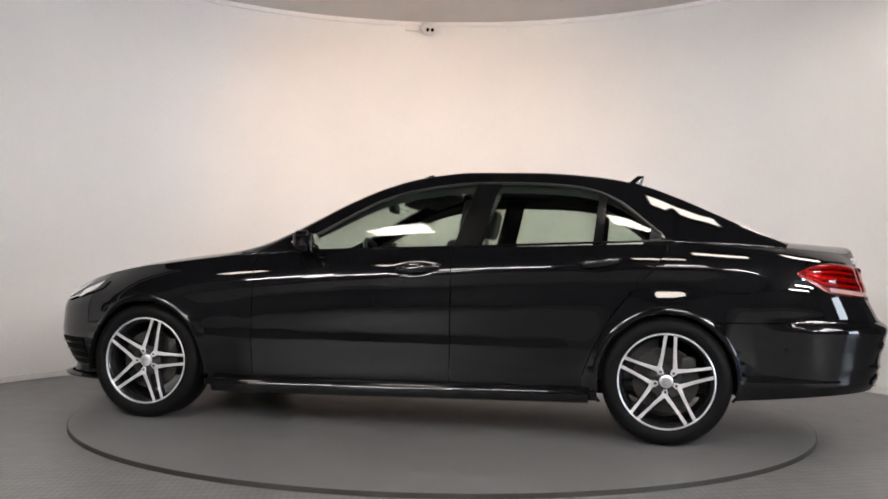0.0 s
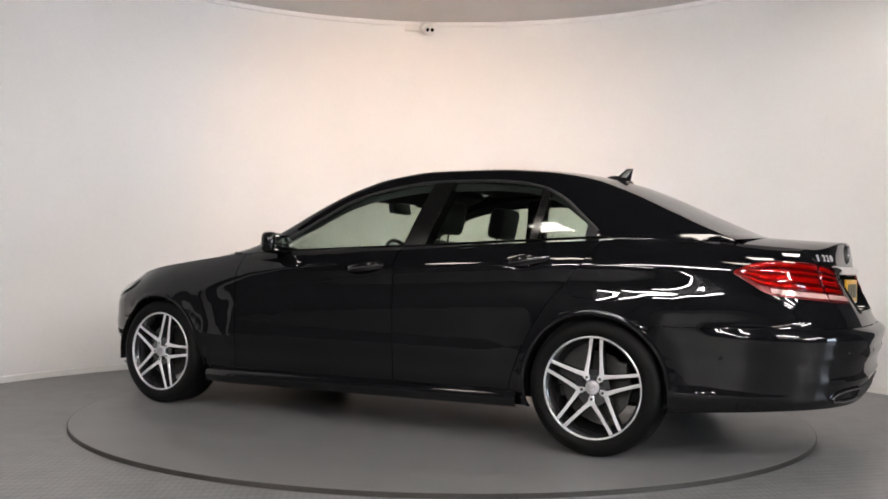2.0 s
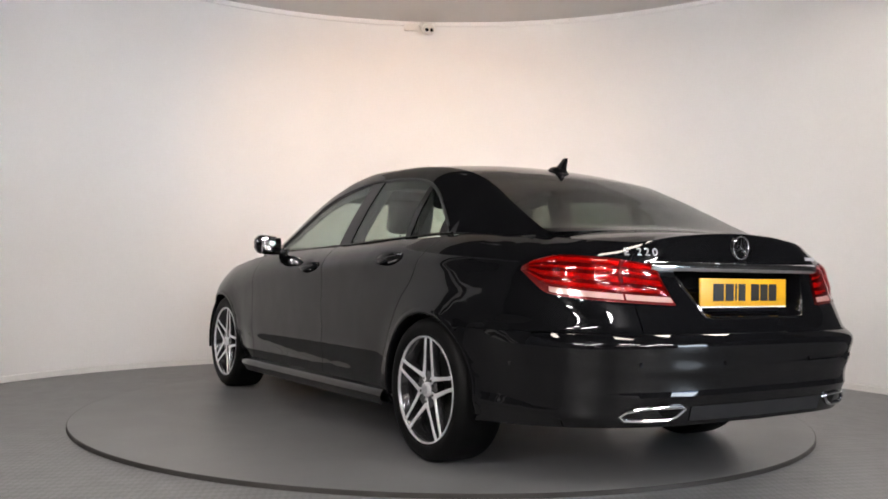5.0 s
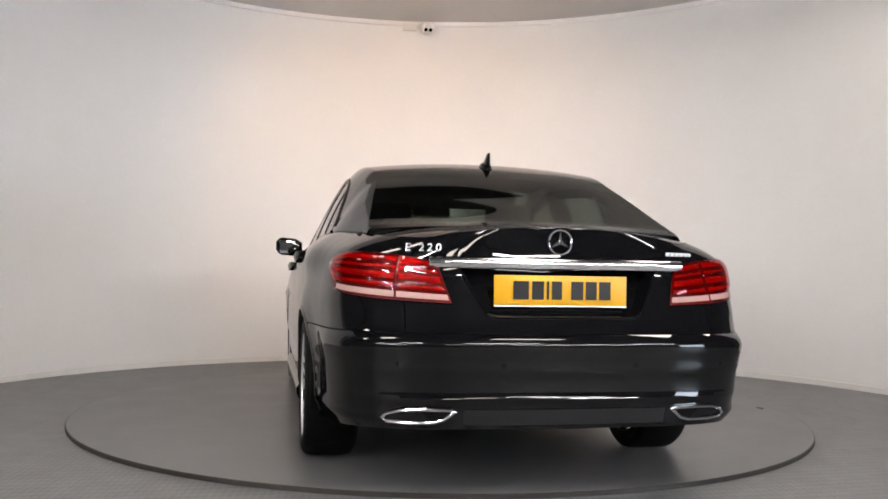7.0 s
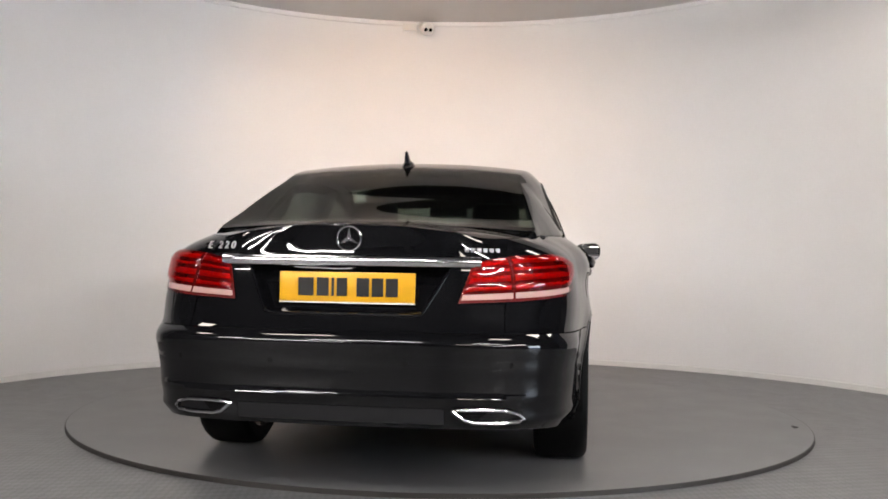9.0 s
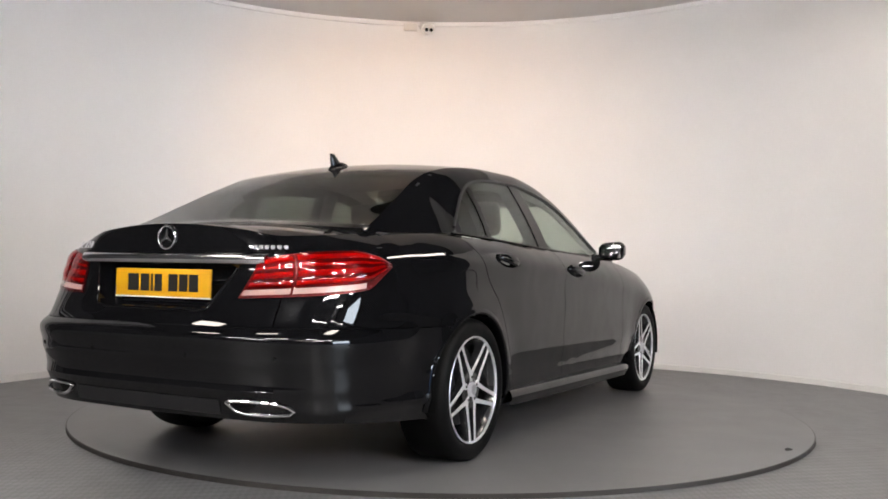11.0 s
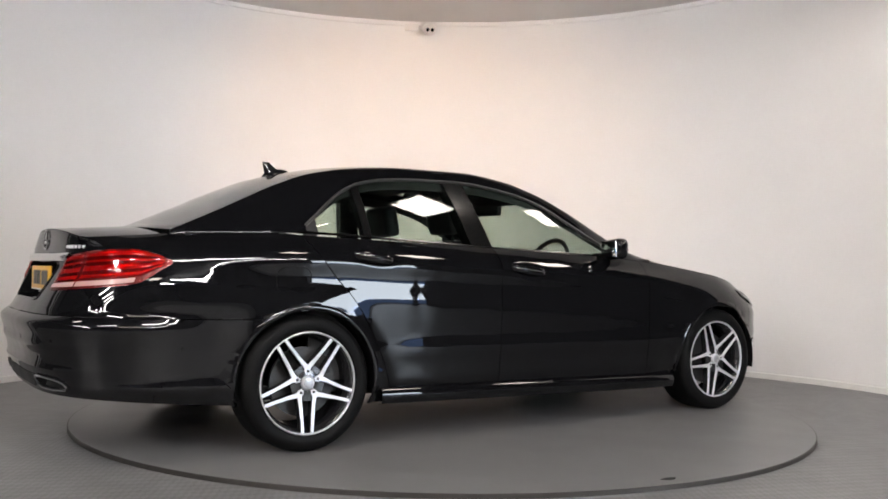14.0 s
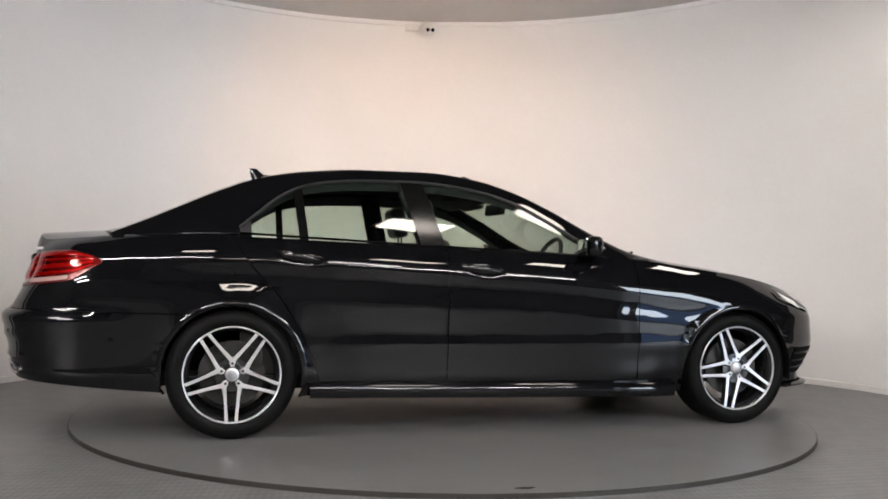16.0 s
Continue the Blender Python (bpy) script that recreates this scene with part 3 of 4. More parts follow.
ridge_z = spline([1.14, 1.02, 0.85, 0.6, 0.4, 0.2, 0.05, -0.1, -0.42, -0.74, -1.06, -1.25, -1.4, -1.55, -1.7, -1.85, -2.02, -2.14],
                 [0.945, 0.985, 1.055, 1.178, 1.28, 1.36, 1.402, 1.43, 1.452, 1.448, 1.427, 1.394, 1.354, 1.294, 1.224, 1.15, 1.078, 1.052])
lean = spline([0.62, 0.3, -0.318, -0.46, -1.08, -1.44], [0.0, -0.03, -0.11, -0.10, -0.03, 0.0])
sweep = spline([1.02, 0.0, -1.3, -2.04], [0.11, 0.10, -0.05, -0.09])
GLASS_COLS = (0.56, -0.318, -0.455, -1.06, -1.105, -1.35, -1.41)
TOP_COLS = (1.0, -0.10, -1.33, -2.0)
CAB = sorted({round(1.02 - 3.06 * k / 102, 4) for k in range(103)} | set(GLASS_COLS) | set(TOP_COLS), reverse=True)
CAB = [x for x in CAB if x in GLASS_COLS + TOP_COLS or min(abs(x - s) for s in GLASS_COLS + TOP_COLS) > 0.011]
SIDE_N, PILLAR_N, ROOF_N = 8, 5, 12


def cab_column(x):
    """One half section of the cabin: side rows from the belt to the window's top, pillar rows to the roof edge, roof rows to the middle."""
    zb = belt_z(x) - 0.004
    tuck_in = 0.012 - 0.010 * step(-1.36, -1.52, x)
    b = Vector((x, side_y(x, zb) - tuck_in, zb))
    xt = x + (lean(x) if -1.44 < x < 0.62 else 0.0)
    zr = max(rail_z(xt), belt_z(xt) + 0.002) if -1.44 < xt < 0.62 else belt_z(xt) + 0.002
    yb = side_y(xt, belt_z(xt) - 0.004) - tuck_in
    r = Vector((xt, yb - 0.47 * (zr - belt_z(xt)), zr))
    g = Vector((xt, min(edge_y(xt), r.y - 0.012), max(edge_z(xt), r.z + 0.004)))
    out = []
    for k in range(SIDE_N + 1):
        t = k / SIDE_N
        p = b.lerp(r, t)
        p.y += 0.012 * 4 * t * (1 - t) * min(1, (r.z - b.z) / 0.3)
        out.append(p)
    xm = xt + sweep(x)
    c = Vector((xm, 0, max(ridge_z(xm), g.z + 0.004)))
    # pillar: a curve that leaves the window steeply and reaches the roof flat
    ctrl = Vector((xt, g.y + 0.35 * (r.y - g.y), g.z - 0.12 * (g.z - r.z)))
    for k in range(1, PILLAR_N + 1):
        t = k / PILLAR_N
        out.append(r * (1 - t) ** 2 + ctrl * 2 * t * (1 - t) + g * t * t)
    for k in range(1, ROOF_N + 1):
        s = 1 - k / ROOF_N
        out.append(Vector((c.x + (g.x - c.x) * s * s, g.y * s, c.z + (g.z - c.z) * s ** 2.2)))
    return out


CABIN = [cab_column(x) for x in CAB]


def cabin_sheet(i0, i1, j0, j1, side=1, whole=False, inset=0.0):
    rows = []
    for i in range(i0, i1 + 1):
        half = [Vector((p.x, p.y * (1 - inset) * side if whole else (p.y - inset) * side, p.z - (inset * 0.55 if whole else 0))) for p in CABIN[i][j0:j1 + 1]]
        rows.append(half + [Vector((p.x, -p.y, p.z)) for p in half[-2::-1]] if whole else half)
    bm = sheet(rows)
    bmesh.ops.remove_doubles(bm, verts=bm.verts, dist=0.0006)
    return bm


def build_cabin(car):
    n = len(CAB) - 1
    g = [CAB.index(x) for x in GLASS_COLS]
    w0, w1, r1, r2 = (CAB.index(x) for x in TOP_COLS)
    E = SIDE_N + PILLAR_N
    end = SIDE_N + PILLAR_N + ROOF_N
    for side in (1, -1):
        for name, a, b in (("front_side_window", g[0], g[1]), ("rear_side_window", g[2], g[3]), ("quarter_window", g[4], g[5])):
            part(name, thicken(cabin_sheet(a, b, 0, SIDE_N, side, inset=0.004), 0.004), SIDE_GLASS, car, "lightly tinted side glass")
        for name, a, b in (("centre_pillar", g[1], g[2]), ("window_divider", g[3], g[4]), ("quarter_corner", g[5], g[6]), ("mirror_corner", CAB.index(min(CAB, key=lambda x: abs(x - 0.62))), g[0])):
            part(name, thicken(cabin_sheet(a, b, 0, SIDE_N, side), 0.07 if name == "centre_pillar" else 0.045), PLASTIC if name == "quarter_corner" else TRIM, car)
        # pillars and roof rail in body colour
        part("roof_rail", thicken(cabin_sheet(0, n, SIDE_N, E, side), 0.012), PAINT, car)
        part("rear_pillar_foot", thicken(cabin_sheet(g[6], n, 0, SIDE_N, side), 0.012), PAINT, car)
        part("front_pillar_foot", thicken(cabin_sheet(0, CAB.index(min(CAB, key=lambda x: abs(x - 0.62))), 0, SIDE_N, side), 0.012), PAINT, car)
        rows = []
        for i in range(g[0], g[6] + 1):
            c = CABIN[i]
            low, high = c[SIDE_N - 1], c[SIDE_N]
            rows.append([(low.x, (low.y - 0.045) * side, low.z - 0.01), (low.x, (low.y - 0.03) * side, low.z - 0.014), (high.x, (high.y - 0.02) * side, high.z)])
        part("inner_trim", sheet(rows), LINING, car)
        part("pillar_lining", cabin_sheet(g[6], n - 6, 1, E - 1, side, inset=0.03), LINING, car)
        # trim strips along the window's top and the belt
        top = [CABIN[i][SIDE_N] + Vector((0, 0.001, -0.004)) for i in range(g[0], g[6] + 1)]
        part("window_trim", tube([(p.x, p.y * side, p.z) for p in top], 0.0085, 6), SATIN, car, "satin dark window trim")
        low = [CABIN[i][0] + Vector((0, 0.001, 0.006)) for i in range(g[0] - 2, g[6] + 3)]
        part("belt_trim", tube([(p.x, p.y * side, p.z) for p in low], 0.007, 6), TRIM, car)
    part("windscreen", thicken(cabin_sheet(w0, w1, E, end, whole=True), 0.005), SIDE_GLASS, car, "clear laminated windscreen")
    part("roof", thicken(cabin_sheet(w1, r1, E, end, whole=True), 0.015), PAINT, car)
    part("rear_window", thicken(cabin_sheet(r1, r2, E, end, whole=True), 0.005), REAR_GLASS, car, "dark tinted heated rear window")
    part("headliner", cabin_sheet(w1 + 1, r1 - 1, E - 1, end, whole=True, inset=0.07), LINING, car, "dark fabric headliner")
    part("cowl", thicken(cabin_sheet(0, w0, E, end, whole=True), 0.01), PLASTIC, car)
    part("rear_window_foot", thicken(cabin_sheet(r2, n, E, end, whole=True), 0.01), TRIM, car)


def tail_patch(z_low, z_up, a, b, steps, offset, side, rows=8, bulge=0.0):
    """A patch on the body's rear corner between two height curves; a and b are places along the outline."""
    pts = []
    for k in range(steps + 1):
        u = a + (b - a) * k / steps
        col = ("r", u) if u > 0 else ("m", X_REAR - u)
        zl, zu = z_low(u), z_up(u)
        row = []
        for m in range(rows + 1):
            z = zl + (zu - zl) * m / rows
            p, e1 = body_point(col, z), body_point(("r", u + 0.01) if u > 0 else ("m", X_REAR - u - 0.01), z)
            e2 = body_point(col, z + 0.01)
            n = (e1 - p).cross(e2 - p)
            n = n.normalized() if n.length > 1e-9 else Vector((-1, 0, 0))
            if n.dot(Vector((-0.6, 0.8, 0))) < 0:
                n = -n
            s, r = 2 * k / steps - 1, 2 * m / rows - 1
            q = p + n * (offset + bulge * (1 - s ** 8) * (1 - r ** 4))
            row.append((q.x, q.y * side, q.z))
        pts.append(row)
    return sheet(pts)


def angle_at_y(y, z=0.8):
    lo, hi = 0.0, math.pi / 2
    for _ in range(40):
        mid = (lo + hi) / 2
        lo, hi = (mid, hi) if body_point(("r", mid), z).y > y else (lo, mid)
    return lo


def build_tail_lamps(car):
    tip, inner, split = 0.055, angle_at_y(0.44), angle_at_y(0.62)
    bottom = spline([tip, 0.14, 0.26, 0.55, inner], [0.872, 0.830, 0.786, 0.768, 0.745])
    top = spline([tip, 0.14, 0.36, 0.8, inner], [0.886, 0.914, 0.932, 0.925, 0.898])
    for side in (1, -1):
        lamp = part("tail_lamp", tail_patch(bottom, top, tip, inner, 40, 0.004, side), DARK_RED, car, "red wraparound tail lamp with pale lower band")

        def between(f, g, s):
            return lambda u: f(u) + (g(u) - f(u)) * s
        for lo, hi in ((0.27, 0.37), (0.46, 0.60), (0.69, 0.76), (0.84, 0.95)):
            part("light_bar", tail_patch(between(bottom, top, lo), between(bottom, top, hi), tip + 0.05, split - 0.02, 30, 0.005, side, 4, 0.006), RED, lamp)
            part("light_bar", tail_patch(between(bottom, top, lo), between(bottom, top, hi), split + 0.02, inner - 0.02, 12, 0.005, side, 4, 0.006), RED, lamp)
        part("lens", tail_patch(between(bottom, top, 0.21), between(bottom, top, 0.995), tip + 0.005, split - 0.006, 36, 0.005, side, 12, 0.012), LENS, lamp, "clear red outer lens")
        part("lens", tail_patch(between(bottom, top, 0.21), between(bottom, top, 0.995), split + 0.006, inner - 0.003, 16, 0.005, side, 12, 0.012), LENS, lamp, "clear red outer lens")
        part("pale_band", tail_patch(between(bottom, top, 0.06), between(bottom, top, 0.19), 0.29, split - 0.01, 24, 0.007, side, 3), CLEAR_LENS, lamp, "pale pink reflector band")
        part("pale_band", tail_patch(between(bottom, top, 0.06), between(bottom, top, 0.19), split + 0.01, inner - 0.01, 12, 0.007, side, 3), CLEAR_LENS, lamp)


def rear_bits(car):
    # chrome strip over the plate
    for_strip = []
    for k in range(41):
        y = 0.50 - 1.0 * k / 40
        p = body_point(("r", angle_at_y(abs(y), 0.9)), 0.90)
        for_strip.append([(p.x - 0.002, y, 0.876), (p.x - 0.015, y, 0.879), (p.x - 0.021, y, 0.890), (p.x - 0.021, y, 0.899), (p.x - 0.017, y, 0.909), (p.x - 0.009, y, 0.916), (p.x - 0.001, y, 0.918)])
    bm = sheet(for_strip, closed=True)
    part("chrome_strip", bm, CHROME, car, "polished chrome boot strip")
    # number plate
    px = -2.464
    bm = box(px - 0.008, px, -0.26, 0.26, 0.742, 0.853, 0.003)
    plate = part("number_plate", bm, YELLOW, car, "yellow rear number plate")
    part("plate_edge", box(px - 0.0085, px - 0.001, -0.26, 0.26, 0.736, 0.7415), WHITE, plate)
    for k, (y, w) in enumerate(((0.157, 0.066), (0.092, 0.052), (0.053, 0.016), (0.018, 0.046), (-0.062, 0.054), (-0.118, 0.05), (-0.172, 0.052))):
        part("plate_bar", box(px - 0.0105, px - 0.0085, y - w / 2 + 0.003, y + w / 2 - 0.003, 0.763, 0.832), INK, plate)
    # badge on the boot lid: ring with three arms
    bx = body_point(("r", math.pi / 2), 0.982).x - 0.006
    ring = [(bx, 0.046 * math.cos(2 * math.pi * k / 40), 0.980 + 0.046 * math.sin(2 * math.pi * k / 40)) for k in range(40)]
    badge = part("badge", tube(ring, 0.0036, 8, closed=True), CHROME, car, "round chrome badge")
    for k in range(3):
        a = math.pi / 2 + 2 * math.pi * k / 3
        c, s = math.cos(a), math.sin(a)
        bm = sheet([[(bx - 0.004, 0, 0.98), (bx - 0.001, 0.008 * s, 0.98 - 0.008 * c), (bx - 0.001, 0.044 * c, 0.98 + 0.044 * s)], [(bx - 0.001, -0.008 * s, 0.98 + 0.008 * c), (bx - 0.001, -0.008 * s + 0.003 * c, 0.98 + 0.008 * c), (bx - 0.001, 0.044 * c, 0.98 + 0.044 * s)]])
        bmesh.ops.remove_doubles(bm, verts=bm.verts, dist=0.0002)
        part("badge_arm", bm, CHROME, badge)
    # model number in raised chrome letters
    ends = [body_point(("r", angle_at_y(y, 0.935)), 0.935) for y in (0.58, 0.44)]
    over = body_point(("r", angle_at_y(0.51, 0.97)), 0.97)
    along = (ends[1] - ends[0]).normalized()
    up = (over - (ends[0] + ends[1]) / 2).normalized()
    out = along.cross(up).normalized()
    up = out.cross(along)
    for sign, shift in (("E", -0.066), ("2", -0.014), ("2", 0.018), ("0", 0.051)):
        curve = bpy.data.curves.new("letter", "FONT")
        curve.body, curve.size, curve.extrude, curve.align_x = sign, 0.043, 0.002, "CENTER"
        tmp = new("letter_curve", curve)
        me = bpy.data.meshes.new_from_object(tmp.evaluated_get(bpy.context.evaluated_depsgraph_get()))
        bpy.data.objects.remove(tmp)
        me.materials.append(ALLOY)
        mid = (ends[0] + ends[1]) / 2 + out * 0.007 + along * shift
        letter = new("letter", me)
        letter.parent = car
        letter.matrix_basis = Matrix(((along.x, up.x, out.x, mid.x), (along.y, up.y, out.y, mid.y), (along.z, up.z, out.z, mid.z), (0, 0, 0, 1)))
    for k in range(6):
        y = -0.445 - 0.022 * k
        p = body_point(("r", angle_at_y(abs(y), 0.945)), 0.945)
        part("badge_bar", box(p.x - 0.005, p.x + 0.004, y - 0.008, y + 0.007, 0.936, 0.950), ALLOY, car)
    # exhaust trims: slanted frames; a flat black sheet stands in for each shaded mouth
    for side in (1, -1):
        outline = [(0.667, 0.332), (0.650, 0.350), (0.60, 0.364), (0.52, 0.368), (0.43, 0.366), (0.415, 0.362), (0.455, 0.330), (0.49, 0.320), (0.58, 0.317), (0.65, 0.321)]
        pts = []
        for y, z in outline:
            p = body_point(("r", angle_at_y(y, z)), z)
            pts.append(Vector((p.x - 0.006, y * side, z)))
        trim = part("exhaust_trim", tube(pts, 0.0065, 8, closed=True), CHROME, car, "chrome exhaust trim frame")
        bm = bmesh.new()
        front = [bm.verts.new(p + Vector((0.004, 0, 0))) for p in pts]
        bm.faces.new(front)
        part("exhaust_mouth", bm, VOID, trim)
    rows = []
    for k in range(25):
        y = 0.385 - 0.77 * k / 24
        rows.append([(body_point(("r", angle_at_y(abs(y), z)), z).x - 0.003, y, z) for z in (0.311, 0.325, 0.34, 0.355, 0.368)])
    part("diffuser", sheet(rows), PLASTIC, car, "matt black lower diffuser panel")
    for y in (0.62, 0.25, -0.25, -0.62):
        p = body_point(("r", angle_at_y(abs(y), 0.53)), 0.53)
        part("parking_sensor", moved(lathe([(0.0, 0.0), (0.009, 0.0), (0.0105, -0.002), (0.0105, -0.012), (0.0, -0.012)], 14, "y"), pose(p.x - 0.001, y, 0.53, 0, 0, 90)), TRIM, car)
    for side in (1, -1):
        x, z = -2.02, 0.50
        part("parking_sensor", moved(lathe([(0.0, 0.002), (0.009, 0.002), (0.0105, 0.0), (0.0105, -0.012), (0.0, -0.012)], 14, "y"), pose(x, side_y(x, z) * side, z, 0, 0, 0 if side > 0 else 180)), TRIM, car)
    # fuel filler flap: a rounded panel line on the right rear wing
    ring = []
    for k in range(40):
        a = 2 * math.pi * k / 40
        x, z = -1.52 + 0.085 * math.copysign(abs(math.cos(a)) ** 0.6, math.cos(a)), 0.80 + 0.07 * math.copysign(abs(math.sin(a)) ** 0.6, math.sin(a))
        ring.append((x, -side_y(x, z) - 0.0002, z))
    part("filler_flap", tube(ring, 0.0016, 5, closed=True), VOID, car)
    part("undertray", box(-1.75, 1.95, -0.70, 0.70, 0.225, 0.27, 0.02), PLASTIC, car)


def build_antenna(car):
    """A shark fin: a low rounded foot and a slim blade swept to the rear."""
    rows = []
    for k in range(9):
        t = k / 8
        lift = math.sin(math.pi / 2 * t)
        r = math.cos(math.pi / 2 * t) + 0.02
        rows.append([(-1.258 - 0.012 * t + 0.082 * r * math.cos(a), 0.030 * r * math.sin(a), ridge_z(-1.258 + 0.082 * r * math.cos(a)) - 0.008 + 0.034 * lift) for a in (2 * math.pi * m / 18 for m in range(18))])
    bm = sheet(rows, closed=True)
    bm.faces.new([v for v in bm.verts][-18:])
    fin = part("antenna_foot", bm, PAINT, car)
    rows = []
    for k in range(9):
        t = k / 8
        w, x0, x1 = 0.013 * (1 - t) ** 0.8 + 0.0045, -1.205 - 0.092 * t ** 0.75, -1.325 - 0.012 * t
        z = 1.398 + 0.060 * t
        rows.append([((x0 + x1) / 2 + (x0 - x1) / 2 * math.cos(a), w * math.sin(a), z) for a in (2 * math.pi * m / 14 for m in range(14))])
    bm = sheet(rows, closed=True)
    bm.faces.new([v for v in bm.verts][-14:])
    part("antenna_fin", bm, PAINT, fin)


def build_mirror(car, side):
    rows = []
    for k in range(13):
        t = k / 12
        y = 0.84 + 0.175 * t
        r = min(1.0, 0.62 + 1.6 * t) * (1 - 0.55 * max(0, (t - 0.72) / 0.28) ** 2.5)
        hz, hx = 0.060 * r, 0.048 * r
        rows.append([(0.475 + 0.03 * (1 - t) + hx * math.copysign(abs(math.cos(a)) ** 0.55, math.cos(a)), y * side, 1.0 + 0.012 * t + hz * math.copysign(abs(math.sin(a)) ** 0.55, math.sin(a)))
                     for a in (2 * math.pi * m / 20 for m in range(20))])
    bm = sheet(rows, closed=True)
    n = len(bm.verts)
    bm.verts.ensure_lookup_table()
    bm.faces.new([bm.verts[k] for k in range(20)])
    bm.faces.new([bm.verts[k] for k in range(n - 20, n)])
    m = part("door_mirror", bm, PAINT, car, "black door mirror")
    part("mirror_glass", moved(box(-0.004, 0.0, 0.0, 0.125, -0.045, 0.045, 0.002), pose(0.424, 0.865 if side > 0 else -1.0, 1.006)), MIRROR, m, "mirror glass")
    part("mirror_foot", box(0.45, 0.54, min(0.76 * side, 0.88 * side), max(0.76 * side, 0.88 * side), 0.945, 0.985, 0.012), TRIM, m)
    part("mirror_repeater", box(0.49, 0.535, min(0.90 * side, 0.985 * side), max(0.90 * side, 0.985 * side), 1.0, 1.008, 0.002), CLEAR_LENS, m)


def build_handle(car, x0, x1, z0, z1, side):
    pts = []
    for k in range(13):
        t = k / 12
        x, z = x0 + (x1 - x0) * t, z0 + (z1 - z0) * t
        y = plain_side_y(x, z) - 0.004 + 0.030 * math.sin(math.pi * t) ** 0.45
        h = 0.015 + 0.008 * math.sin(math.pi * t)
        pts.append([(x, y * side + side * 0.008 * math.cos(a), z + h * math.sin(a)) for a in (2 * math.pi * m / 10 for m in range(10))])
    bm = sheet(pts, closed=True)
    bm.verts.ensure_lookup_table()
    n = len(bm.verts)
    bm.faces.new([bm.verts[k] for k in range(10)])
    bm.faces.new([bm.verts[k] for k in range(n - 10, n)])
    handle = part("door_handle", bm, PAINT, car, "glossy black door handle")
    pts = []
    for k in range(13):
        t = 0.08 + 0.84 * k / 12
        x, z = x0 + (x1 - x0) * t, z0 + (z1 - z0) * t
        pts.append((x, (plain_side_y(x, z) + 0.003 + 0.030 * math.sin(math.pi * t) ** 0.45) * side, z + 0.001))
    part("handle_strip", tube(pts, 0.0028, 6), SATIN, handle)


def build_sill(car, side):
    rows = []
    for k in range(41):
        x = 1.03 - 2.08 * k / 40
        z = 0.225 + 0.03 * k / 40
        y = side_y(x, 0.30)
        arc = [(x, (y - 0.022 + 0.045 * math.cos(a)) * side, z - 0.012 + 0.045 * math.sin(a)) for a in (radians(6 * m) for m in range(-2, 10))]
        rows.append([(x, (y - 0.03) * side, z - 0.06), (x, (y + 0.012) * side, z - 0.05), (x, (y + 0.019) * side, z - 0.03)] + arc + [(x, (y - 0.03) * side, z + 0.030)])
    part("side_skirt", sheet(rows), PAINT, car, "flared black side skirt")


